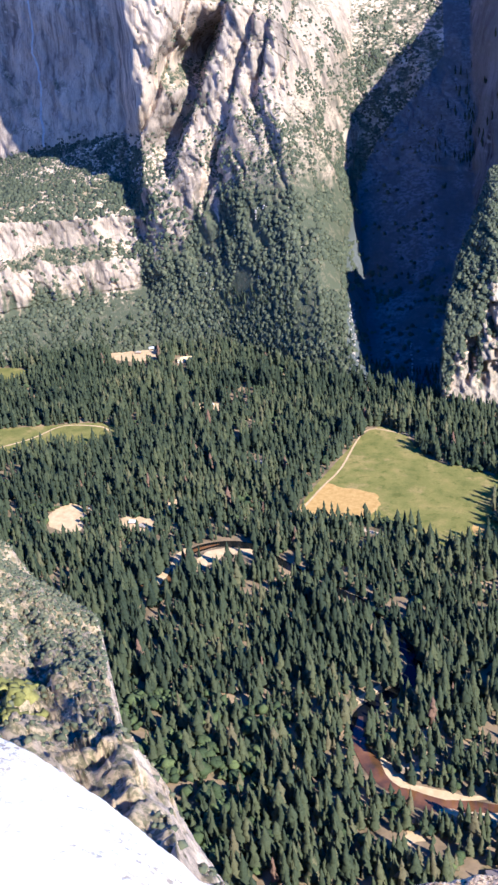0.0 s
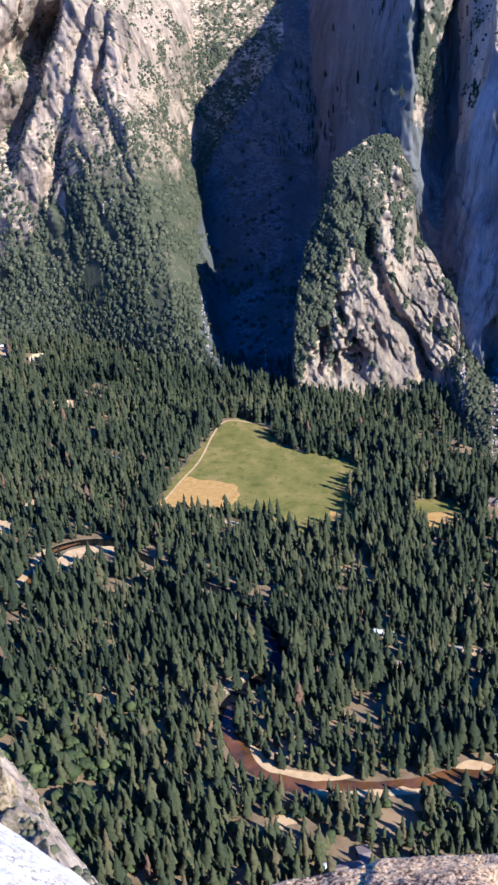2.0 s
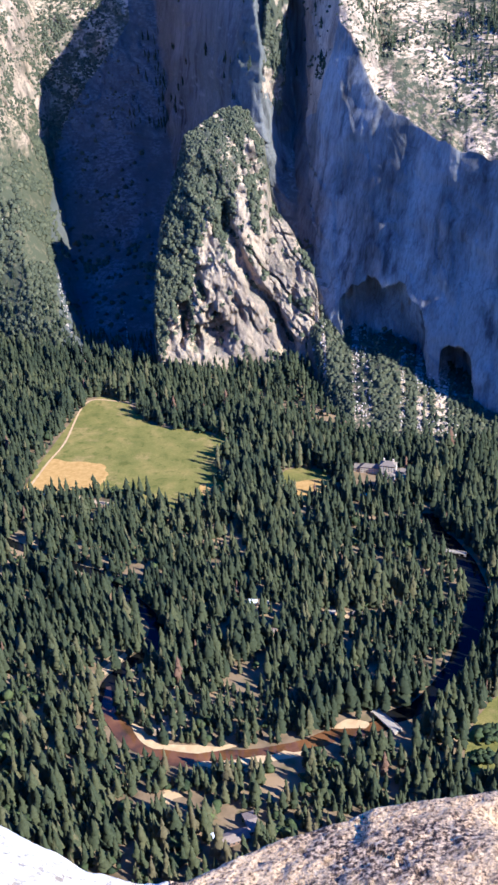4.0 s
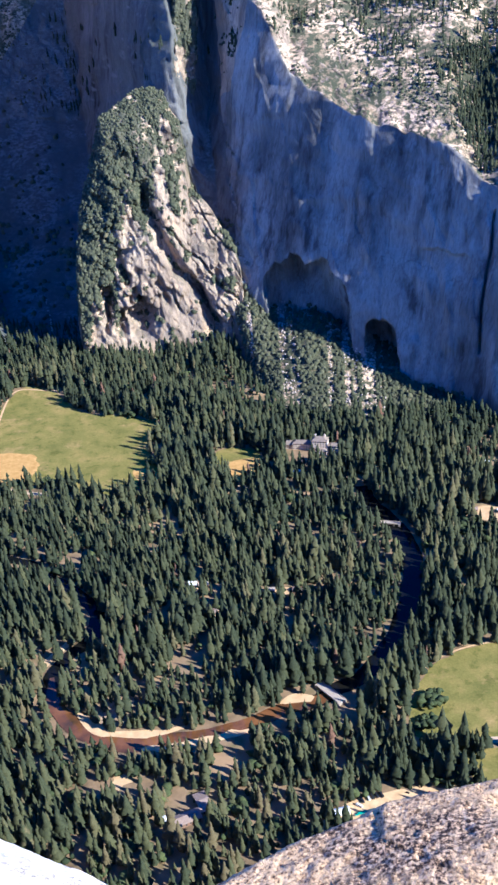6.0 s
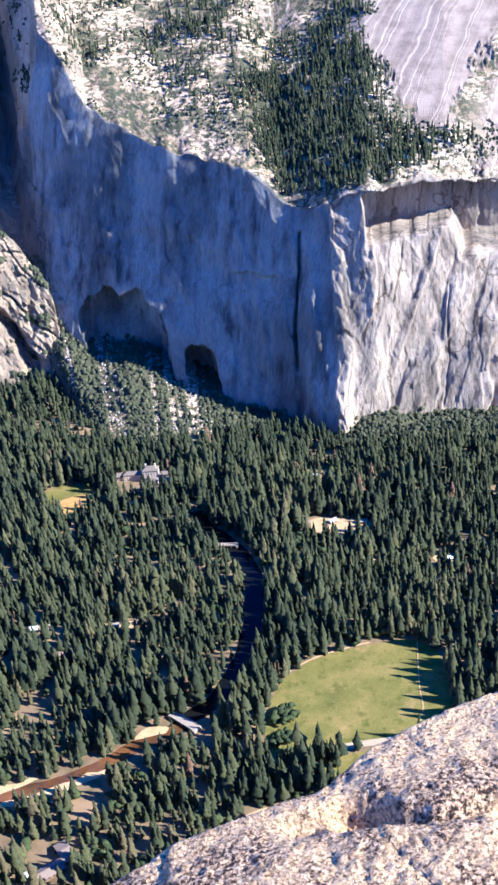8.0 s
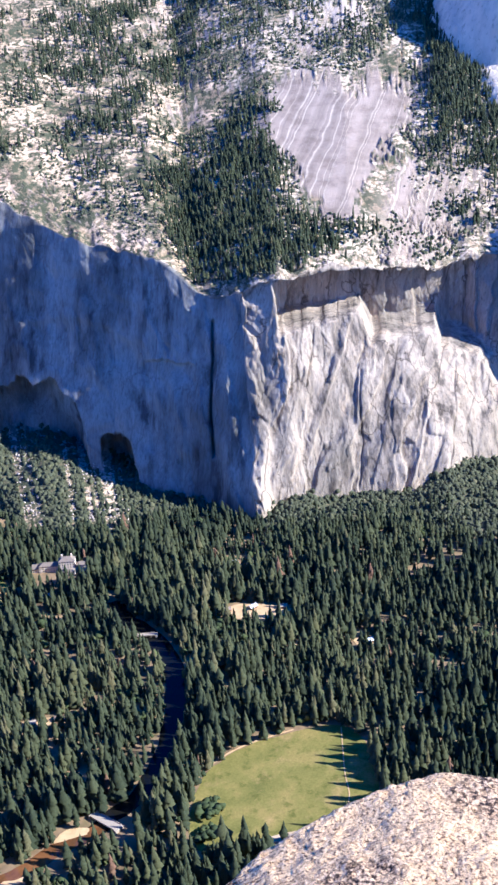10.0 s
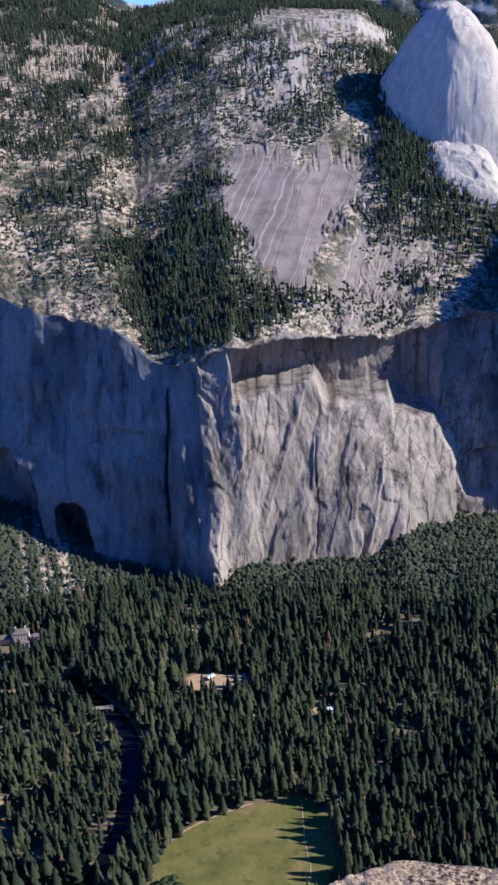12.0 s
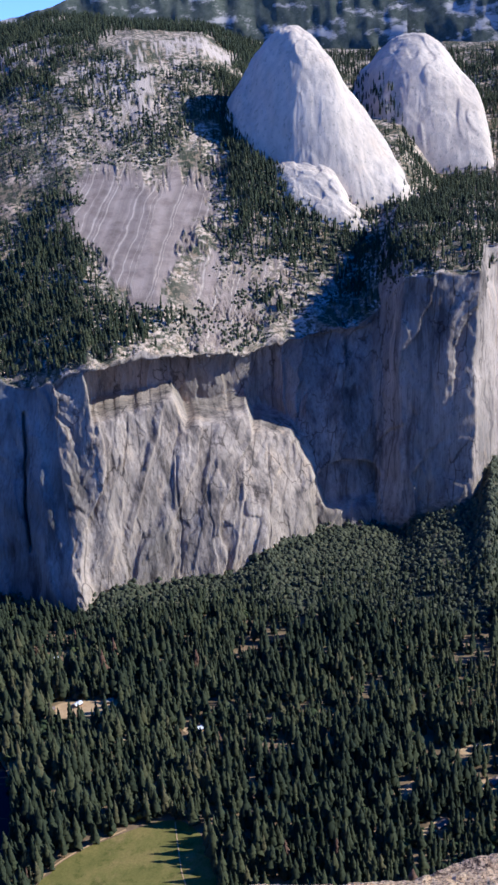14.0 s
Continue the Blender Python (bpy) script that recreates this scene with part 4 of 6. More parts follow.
flat_patch("far_west_meadow", "small far green meadow", "meadow", [(-2050, 2180), (-1950, 2215), (-1850, 2180), (-1905, 2110), (-2020, 2080)], 0.25, M_MEADOW)
RIVER = [(-960, 1290), (-926, 1320), (-925, 1370), (-930, 1430), (-890, 1475), (-835, 1482), (-760, 1455), (-665, 1405), (-580, 1374), (-534, 1340), (-484, 1300), (-446, 1261), (-424, 1222), (-430, 1174), (-455, 1133), (-463, 1095), (-450, 1050), (-423, 1015), (-385, 985), (-335, 968), (-284, 974), (-221, 985), (-167, 1008), (-126, 1035), (-84, 1050), (-59, 1070), (-28, 1092), (5, 1138), (40, 1226), (57, 1340), (50, 1420), (25, 1491), (-10, 1545), (-20, 1600)]
ribbon("river", "dark clear river winding between the trees", "river", RIVER, [24, 24, 22, 18, 20, 22, 24, 24, 24, 26, 26, 24, 26, 32, 34, 24], 0.55, M_SHADED_WATER, 0.5, 0.25)
CLEAR.append(CLEAR[-1] * 0.991)
ribbon("river_shallows", "shallow brown river over its sandy bed", "river", RIVER[15:26], [6, 20, 26, 28, 28, 26, 26, 22, 10], 0.68, M_WATER, 1.0, 0.15)
ribbon("bend_shallows", "shallow brown river over its sandy bed", "river", RIVER[0:5], [18, 18, 16, 12, 3], 0.68, M_WATER, 1.0, 0.15)
SANDS = [
    ("bend_sandbar", [(-895, 1385), (-906, 1423), (-885, 1458), (-830, 1472), (-808, 1458), (-858, 1442), (-871, 1400)]),
    ("west_sandbar", [(-950, 1310), (-945, 1356), (-952, 1421), (-940, 1440), (-935, 1376), (-930, 1314)]),
    ("long_sandbar", [(-412, 1032), (-380, 1008), (-347, 993), (-310, 992), (-262, 1000), (-264, 992), (-307, 980), (-355, 980), (-392, 998)]),
    ("river_sandbar", [(-272, 966), (-235, 980), (-193, 992), (-160, 1000), (-188, 982), (-233, 966)]),
]
SANDS += [
    ("lower_sandbar", [(-310, 962), (-285, 968), (-262, 962), (-285, 955)]),
    ("bridge_sandbar", [(-136, 1043), (-118, 1062), (-88, 1060), (-92, 1048), (-112, 1046)]),
    ("upper_sandbar", [(-485, 1099), (-470, 1134), (-446, 1175), (-440, 1182), (-452, 1183), (-484, 1128)]),
    ("west_beach", [(-1290, 1465), (-1285, 1535), (-1237, 1522), (-1205, 1480), (-1190, 1430), (-1225, 1425)]),
]
for name, pts in SANDS:
    flat_patch(name, "pale sunlit sandbar beside the river", "sandbar", pts, 0.8, M_SAND, 3.5, True, {"bend_sandbar": 40.0, "west_beach": 30.0, "long_sandbar": 20.0, "river_sandbar": 10.0}.get(name, 0.0))
flat_patch("gravel_wash", "grey gravel wash with driftwood", "gravel bar", [(-399, 1153), (-364, 1120), (-336, 1060), (-340, 1010), (-377, 1010), (-372, 1068)], 0.5, M_BED, 9.0, False)
DIRTS = [[(-338, 918), (-312, 914), (-318, 894), (-332, 897)], [(-305, 1318), (-262, 1312), (-258, 1300), (-300, 1302)], [(-275, 1252), (-222, 1244), (-228, 1228), (-272, 1236)], [(-178, 1302), (-108, 1300), (-112, 1284), (-175, 1286)]]
DIRTS += [[(155, 1522), (211, 1524), (262, 1502), (312, 1500), (269, 1466), (175, 1486)], [(-1131, 1520), (-1062, 1524), (-1045, 1490), (-1060, 1472), (-1110, 1480)], [(-1075, 1606), (-1000, 1612), (-992, 1585), (-1050, 1570)],
         [(-1735, 2403), (-1712, 2500), (-1614, 2473), (-1570, 2366), (-1664, 2330)]]
DIRTS += [[(-1265, 2100), (-1200, 2100), (-1200, 2060), (-1260, 2065)], [(265, 1390), (290, 1388), (285, 1375), (262, 1378)], [(355, 1368), (395, 1362), (385, 1345), (355, 1350)],
         [(600, 1100), (650, 1100), (640, 1080), (600, 1082)], [(580, 1015), (625, 1015), (620, 998), (580, 1000)], [(720, 1140), (770, 1140), (765, 1120), (720, 1122)], [(700, 1062), (750, 1062), (745, 1042), (700, 1045)]]
for pts in DIRTS:
    flat_patch("clearing", "bare trodden earth clearing in the forest", "clearing", pts, 0.35, M_DIRT, 7.0, True, 60.0 if pts[0][1] > 2200 else 10.0 if pts[0][0] < -1000 else 0.0 if pts[0][1] < 1000 else 10.0)
flat_patch("parking_lot", "pale gravel parking lot below the cliff", "parking lot", [(-75, 828), (-55, 868), (4, 893), (53, 903), (85, 895), (60, 870), (-4, 845), (-58, 822)], 0.5, M_SAND, 2.0)
ribbon("meadow_road", "pale valley road crossing the meadows", "road", [(88, 974), (149, 981), (209, 981), (299, 982), (420, 975)], [11], 0.6, M_ROAD, 2.0)
ribbon("north_road", "pale valley road at the meadow's end", "road", [(-860, 1612), (-801, 1620), (-728, 1622), (-642, 1600), (-540, 1580)], [10], 0.6, M_ROAD, 2.0)
CLEAR.append(CLEAR[-1][8:-8] * 0.988)  # open verge on the near side
ribbon("meadow_track", "trodden track along the meadow's edge", "track", [(-792, 1625), (-790, 1740), (-784, 1837), (-800, 2030), (-728, 2040), (-660, 2020)], [4.5], 0.65, M_DIRT, 1.0)
ribbon("meadow_path", "narrow footpath through the grass", "path", [(277, 1165), (258, 1075), (252, 1030), (231, 985)], [1.5], 0.6, M_DIRT)
ribbon("bank_path", "bare sandy bank along the meadow", "bank", [(40, 1085), (80, 1133), (136, 1163), (210, 1178)], [3], 0.6, M_DIRT)
ribbon("west_path", "sandy track over the far meadow", "track", [(-1640, 1720), (-1580, 1800), (-1547, 1885), (-1450, 1905), (-1400, 1880)], [5], 0.6, M_SAND)


def inside(loop, x, y):
    """Which of the points lie inside the loop."""
    out = np.zeros(len(x), bool)
    j = len(loop) - 1
    for i in range(len(loop)):
        xi, yi, xj, yj = loop[i][0], loop[i][1], loop[j][0], loop[j][1]
        hit = ((yi > y) != (yj > y)) & (x < (xj - xi) * (y - yi) / (yj - yi + 1e-12) + xi)
        out ^= hit
        j = i
    return out


# ---- the cliff the camera stands on ----
def edge_drop(az):
    """How far under the eye the ledge's edge lies, and how far out."""
    dip = np.interp(az, [-180, -70, -50, -42.4, -35.2, -31, -27.7, -24, -18, -9.5, -2.6, 2.5, 7, 12, 16, 19.6, 25, 31, 35, 60, 180], [12, 28, 33, 38.3, 43.6, 46.9, 48.2, 48.8, 48.0, 46.8, 46.1, 45.5, 43.2, 41.7, 40.6, 39.6, 39.5, 39.0, 37.6, 35, 12])
    h = np.interp(az, [-70, -42, -30, -20, 10, 60], [1.45, 1.6, 1.75, 1.75, 1.70, 1.65])
    return h, h / np.tan(np.radians(dip))


def foreground_mat():
    """Coarse granite: pale feldspar, dark mica and rusty crusts."""
    g = Graph("coarse_granite", 0.9, 0.25)
    speck = g.ramp(g.noise(120, detail=3, rough=0.6), [(0.35, (0.10, 0.06, 0.03)), (0.41, (0.48, 0.30, 0.14)), (0.49, (0.80, 0.53, 0.24)), (0.62, (0.97, 0.70, 0.36))])
    rusty = g.ramp(g.noise(95, detail=3, rough=0.65), [(0.42, (0.05, 0.032, 0.02)), (0.49, (0.36, 0.225, 0.115)), (0.57, (0.80, 0.55, 0.28)), (0.66, (0.97, 0.72, 0.40))])
    c = g.mix(g.ramp(g.noise(4.5, detail=6, rough=0.65), [(0.47, (0, 0, 0)), (0.58, (1, 1, 1))]), speck, rusty)
    g.bump(g.noise(85, detail=4, rough=0.7), 0.014, 1.0)
    return g.color(c)


def slab_mat():
    g = Graph("bleached_granite", 0.9, 0.2)
    c = g.ramp(g.noise(5.0, detail=8, rough=0.7), [(0.32, (0.94, 0.77, 0.51)), (0.6, (1.0, 0.88, 0.63))])
    specks = g.mix(1.0, g.ramp(g.noise(48, detail=5, rough=0.75), [(0.50, (0, 0, 0)), (0.56, (0.9, 0.9, 0.9))]), g.ramp(g.noise(2.2, detail=6, rough=0.65), [(0.47, (0, 0, 0)), (0.60, (1, 1, 1))]), "MULTIPLY")
    c = g.mix(specks, c, (0.36, 0.27, 0.17))
    g.bump(g.noise(40, detail=6, rough=0.7), 0.01, 0.8)
    return g.color(c)


M_LEDGE = foreground_mat()
M_SLAB = slab_mat()


def ledge_sheet(name, label, a0, a1, mat, grain, bump, seed):
    az = np.concatenate([np.arange(max(a0, -60), min(a1, 45), 0.25), [min(a1, 45)]])
    az = np.concatenate([np.arange(a0, -60, 2.0), az]) if a0 < -60 else np.concatenate([az, np.arange(47, a1 - 0.5, 2.0), [a1]])
    h, re = edge_drop(az)
    u = np.linspace(0.0, 1.0, 170)
    prof_r = np.interp(u, [0, 0.05, 0.80, 0.90, 1.0], [0.0004, 0.34, 1.0, 1.10, 1.25])
    r = prof_r[None, :] * re[:, None]
    fall = np.interp(u, [0, 0.3, 0.6, 0.80, 0.85, 0.90, 1.0], [-0.12, -0.10, -0.05, 0.035, 0.14, 0.5, 4.0])
    z = 980 - 1.65 - (h[:, None] - 1.65) * np.clip(r / 0.5, 0, 1) - fall[None, :]
    a = np.radians(az)[:, None]
    x, y = r * np.sin(a), r * np.cos(a)
    z = z + 0.16 * bump * (fbm(x * 9, y * 9, 0.6, 3, seed + 5) + 0.3 * facets(x * 11, y * 11, seed + 6, 1.0))
    crumb = 0.5 + 0.6 * facets(x * 52, y * 52, seed + 7, 1.4) + 0.3 * fbm(x * 14, y * 14, 0.3, 3, seed + 8)
    z = z + bump * (0.5 * fbm(x * 2.6, y * 2.6, 0.4, 2, seed) + 0.12 * facets(x * 3.2, y * 3.2 + 0.6 * x, seed + 3, 1.2)) + grain * (crumb - 0.4)
    # a dark broken hollow running slantwise over the ledge
    inner = step(0.98, 0.90, r / re[:, None])
    line = x * 0.42 + y * 0.90 - 1.50 - 0.2 * fbm(x * 3.0, y * 3.5, 0.1, 4, seed + 11)
    hole = inner * np.exp(-(line / 0.075) ** 2) * step(-0.5, 0.3, fbm(x * 1.1, y * 1.1, 4.1, 2, seed + 13) + 0.1)
    z = z - (0.10 * hole * (0.7 + 0.6 * fbm(x * 6, y * 6, 0.2, 3, seed + 15)) if bump > 0.04 else 0)
    P = np.stack([x, y, z], 2)
    ob = raw_mesh(name, P.reshape(-1, 3), grid_faces(len(az), len(u))[:, ::-1], mat, False)
    return tagged(ob, label, "rock", kind="structure")


ledge_sheet("lookout_ledge", "coarse weathered granite ledge with dark cracks", -25.4, 180.0, M_LEDGE, 0.005, 0.042, 81)
ledge_sheet("lookout_slab", "smooth sun-bleached granite slab", -180.0, -25.3, M_SLAB, 0.006, 0.03, 91)

NEAR_COLS = np.array([
    (-80, 8, 960, 120, 850, 300, 720, 470, 690, 660, 700, 720, 500, 900, 150, 1000, -5),
    (-62, 8, 960, 120, 850, 300, 720, 470, 690, 660, 680, 720, 500, 900, 150, 1000, -5),
    (-46, 8, 958, 120, 845, 300, 735, 420, 690, 650, 655, 740, 480, 900, 150, 1000, -5),
    (-44, 8, 958, 120, 840, 300, 730, 420, 680, 640, 638, 740, 440, 880, 120, 960, -5),
], float)
NEAR_COLS_SPUR = np.array([
    (-42, 8, 957, 110, 840, 250, 745, 330, 720, 600, 628, 680, 420, 800, 120, 900, -5),
    (-39.4, 8, 957, 100, 835, 200, 770, 300, 735, 540, 632, 620, 420, 720, 120, 820, -5),
    (-38.7, 8, 957, 100, 835, 200, 770, 300, 733, 340, 560, 420, 300, 520, 100, 640, -5),
    (-37, 8, 957, 100, 835, 200, 780, 290, 719, 330, 500, 410, 280, 510, 100, 640, -5),
    (-35.6, 8, 956, 100, 830, 180, 775, 270, 715, 320, 470, 400, 260, 500, 80, 620, -5),
], float)
NEAR_COLS_EAST = np.array([
    (-34, 8, 956, 80, 850, 170, 790, 260, 706, 300, 440, 390, 250, 500, 80, 620, -5),
    (-31, 8, 955, 60, 870, 150, 780, 240, 675, 290, 430, 380, 240, 500, 80, 620, -5),
    (-25, 8, 950, 60, 800, 150, 640, 220, 540, 280, 400, 370, 220, 500, 80, 620, -5),
    (-15, 8, 945, 60, 780, 140, 600, 210, 450, 280, 330, 370, 200, 480, 70, 600, -5),
    (80, 8, 945, 60, 780, 140, 600, 210, 450, 280, 330, 370, 200, 480, 70, 600, -5),
], float)
def near_mat():
    """Tawny weathered granite with lichen, cracks and dry olive brush on its gentler parts."""
    g = Graph("lookout_cliff", 0.92, 0.15)
    sep = g.nt.nodes.new("ShaderNodeSeparateXYZ")
    g.nt.links.new(g.pos.outputs["Normal"], sep.inputs[0])
    c = g.ramp(g.noise(0.05, 0.05, 0.03, 7, 0.65), [(0.36, (0.50, 0.365, 0.215)), (0.6, (0.82, 0.63, 0.39))])
    c = g.mix(0.8, c, g.ramp(g.noise(0.4, 0.4, 0.09, 6, 0.7), [(0.38, (0.42, 0.4, 0.38)), (0.56, (1, 1, 1))]), "MULTIPLY")
    c = g.mix(g.ramp(g.noise(0.9, detail=6, rough=0.75), [(0.56, (0, 0, 0)), (0.64, (0.7, 0.7, 0.7))]), c, (0.16, 0.13, 0.09))
    soil = g.mix(g.ramp(g.noise(0.25, detail=7, rough=0.72), [(0.45, (0, 0, 0)), (0.55, (1, 1, 1))]), (0.50, 0.365, 0.19), (0.20, 0.165, 0.075))
    flat = g.nt.nodes.new("ShaderNodeMapRange")
    flat.inputs["From Min"].default_value, flat.inputs["From Max"].default_value = 0.5, 0.75
    g.nt.links.new(sep.outputs["Z"], flat.inputs["Value"])
    c = g.mix(flat.outputs[0], c, soil)
    g.bump(g.noise(0.7, detail=8, rough=0.72), 0.8, 0.9)
    return g.color(c)


M_NEAR = near_mat()


def near_cliff():
    C = np.concatenate([NEAR_COLS, NEAR_COLS_SPUR, NEAR_COLS_EAST])
    az = np.concatenate([np.arange(-80, -50, 5.0), np.arange(-50, -26, 0.15), np.arange(-26, 80.1, 4.0)])
    n = 36
    rs, zs = [], []
    for k in range(7):
        u = np.linspace(0, 1, n, endpoint=k == 6)
        r0, r1 = (np.interp(az, C[:, 0], C[:, 1 + 2 * (k + d)])[:, None] for d in (0, 1))
        z0, z1 = (np.interp(az, C[:, 0], C[:, 2 + 2 * (k + d)])[:, None] for d in (0, 1))
        rs.append(r0 * (1 - u) + r1 * u)
        zs.append(z0 * (1 - u) + z1 * u)
    r, z = np.concatenate(rs, 1), np.concatenate(zs, 1)
    a = np.radians(az)[:, None]
    x, y = r * np.sin(a), r * np.cos(a)
    k = step(20, 150, r)
    z = z + k * (7 * fbm(x / 45, y / 45, 0.2, 5, 101) + 5 * ridged(x / 16, y / 16, z / 60, 4, 107) + 2.2 * facets(x / 7, y / 7, 109, 1.2))
    P = np.stack([x, y, z], 2)
    ob = raw_mesh("lookout_cliff", P.reshape(-1, 3), grid_faces(*P.shape[:2])[:, ::-1], M_NEAR)
    tagged(ob, "tawny granite cliff and brushy spur under the lookout", "cliff", kind="structure")
    return az, P


NEAR_AZ, NEAR_P = near_cliff()


def plateau():
    """The high ground behind the lookout."""
    az = np.linspace(84, 276, 90)
    r = np.geomspace(4.5, 4600, 60)
    a, rr = np.radians(az)[:, None], r[None, :]
    x, y = rr * np.sin(a), rr * np.cos(a)
    z = 977.0 + np.minimum(rr * 0.02, 45) + step(20, 300, rr) * 18 * fbm(x / 160, y / 160, 0.4, 4, 121)
    P = np.stack([x, y, z], 2)
    ob = raw_mesh("plateau", P.reshape(-1, 3), grid_faces(90, 60)[:, ::-1], M_NEAR)
    tagged(ob, "high granite plateau behind the lookout", "ground", kind="structure")


plateau()


# ---- trees ----
def conifer_template(rng, tiers, sides):
    """Unit-high conifer: many ragged whorls of drooping boughs round a tapered trunk."""
    V, F = [], []
    lean = 0.01 * rng.standard_normal(2)
    swell = 0.6 + 0.4 * rng.random()
    for k in range(tiers):
        t = k / tiers
        zb = 0.10 + 0.84 * t
        zt = min(1.0, zb + 0.20 + 0.9 / tiers * (1 - t))
        R = 0.150 * min(1.0, 0.62 + 2.2 * t) * (1 - t) ** swell * (0.8 + 0.4 * rng.random()) + 0.016
        base = len(V)
        V.append((lean[0] * zt, lean[1] * zt, zt))
        ph = rng.random() * 6.28
        for i in range(sides):
            a = ph + 2 * np.pi * (i + 0.5 * rng.random()) / sides
            q = R * (0.5 + 0.75 * rng.random())
            V.append((lean[0] + q * np.cos(a), lean[1] + q * np.sin(a), zb - 0.03 + 0.045 * rng.standard_normal() * (1 - 0.6 * t)))
        for i in range(sides):
            F.append((base, base + 1 + i, base + 1 + (i + 1) % sides))
    base = len(V)
    for i in range(3 if tiers > 3 else 0):
        a = 2.09 * i
        V.append((0.016 * np.cos(a), 0.016 * np.sin(a), -0.03))
    V.append((0, 0, 0.5))
    for i in range(3 if tiers > 3 else 0):
        F.append((base + i, base + (i + 1) % 3, base + 3))
    return np.array(V), np.array(F)


def icosa_template(rng, clumps):
    """Unit-wide broadleaf clump: ragged lumps leaning on one another."""
    g = (1 + 5 ** 0.5) / 2
    V0 = np.array([(-1, g, 0), (1, g, 0), (-1, -g, 0), (1, -g, 0), (0, -1, g), (0, 1, g), (0, -1, -g), (0, 1, -g), (g, 0, -1), (g, 0, 1), (-g, 0, -1), (-g, 0, 1)], float) / 1.9
    F0 = np.array([(0, 11, 5), (0, 5, 1), (0, 1, 7), (0, 7, 10), (0, 10, 11), (1, 5, 9), (5, 11, 4), (11, 10, 2), (10, 7, 6), (7, 1, 8), (3, 9, 4), (3, 4, 2), (3, 2, 6), (3, 6, 8), (3, 8, 9), (4, 9, 5), (2, 4, 11), (6, 2, 10), (8, 6, 7), (9, 8, 1)])
    V, F = [], []
    for c in range(clumps):
        r = 0.42 - 0.2 * rng.random()
        o = np.array([0.3 * rng.standard_normal(), 0.3 * rng.standard_normal(), 0.25 + 0.4 * rng.random()]) if c else np.array([0, 0, 0.35])
        F.append(F0 + 12 * c)
        V.append(V0 * r * (0.5 + 0.9 * rng.random((12, 1))) * np.array([1, 1, 0.85]) + o)
    return np.concatenate(V), np.concatenate(F)


def plant(name, label, category, mat, templates, pos, height, width, tint, rng):
    """All plants of one stand as one mesh."""
    VV, FF, TT, off = [], [], [], 0
    which = rng.integers(0, len(templates), len(pos))
    for k, (V, F) in enumerate(templates):
        sel = np.nonzero(which == k)[0]
        if not len(sel):
            continue
        a = rng.random(len(sel)) * 6.283
        c, s = np.cos(a)[:, None], np.sin(a)[:, None]
        w, h = width[sel][:, None], height[sel][:, None]
        x = (V[None, :, 0] * c - V[None, :, 1] * s) * w + pos[sel, 0:1]
        y = (V[None, :, 0] * s + V[None, :, 1] * c) * w + pos[sel, 1:2]
        z = V[None, :, 2] * h + pos[sel, 2:3]
        VV.append(np.stack([x, y, z], 2).reshape(-1, 3))
        FF.append((F[None] + (np.arange(len(sel)) * len(V))[:, None, None] + off).reshape(-1, 3))
        TT.append(np.repeat(tint[sel], len(V)))
        off += len(sel) * len(V)
    ob = raw_mesh(name, np.concatenate(VV), np.concatenate(FF), mat, False, np.concatenate(TT))
    return tagged(ob, label, category, kind="stuff")


M_LEAF = foliage("oak_leaves", [(0.0, (0.034, 0.045, 0.020)), (0.5, (0.065, 0.080, 0.027)), (1.0, (0.115, 0.13, 0.038))])
RNG = np.random.default_rng(7)
CONIFERS = [conifer_template(RNG, 7, 6) for _ in range(14)]
FAR_CONIFERS = [conifer_template(RNG, 4, 5) for _ in range(8)]
SMALL_CONIFERS = [conifer_template(RNG, 3, 4) for _ in range(8)]
def tuft_template(rng):
    """A cheap ragged bush: two uneven rings of foliage under a crooked top."""
    V, F = [], []
    for k, (zz, rad) in enumerate(((0.0, 0.5), (0.42, 0.42))):
        for i in range(4):
            a = 1.5708 * (i + 0.5 * k + 0.35 * rng.random())
            q = rad * (0.65 + 0.7 * rng.random())
            V.append((q * np.cos(a), q * np.sin(a), zz + 0.16 * rng.standard_normal() * (k > 0)))
    V.append((0.14 * rng.standard_normal(), 0.14 * rng.standard_normal(), 0.8))
    for i in range(4):
        j = (i + 1) % 4
        F += [(i, j, 4 + i), (j, 4 + j, 4 + i), (4 + i, 4 + j, 8)]
    return np.array(V), np.array(F)


OAKS = [icosa_template(RNG, 3) for _ in range(10)]
BUSHES = [tuft_template(RNG) for k in range(16)]


# open ground round the buildings
CLEAR.append(np.array([(-160, 1672), (-62, 1664), (-50, 1755), (-180, 1765)], float))
CLEAR.append(np.array([(-260, 822), (-205, 822), (-195, 870), (-258, 868)], float))
CLEAR.append(np.array([(-1480, 2290), (-1420, 2290), (-1425, 2395), (-1505, 2395)], float))
CLEAR.append(np.array([(-990, 1775), (-940, 1775), (-940, 1830), (-990, 1830)], float))
CLEAR.append(np.array([(-95, 1020), (-40, 1020), (-30, 1075), (-95, 1080)], float))
CLEAR.append(np.array([(195, 1625), (245, 1625), (245, 1680), (195, 1680)], float))


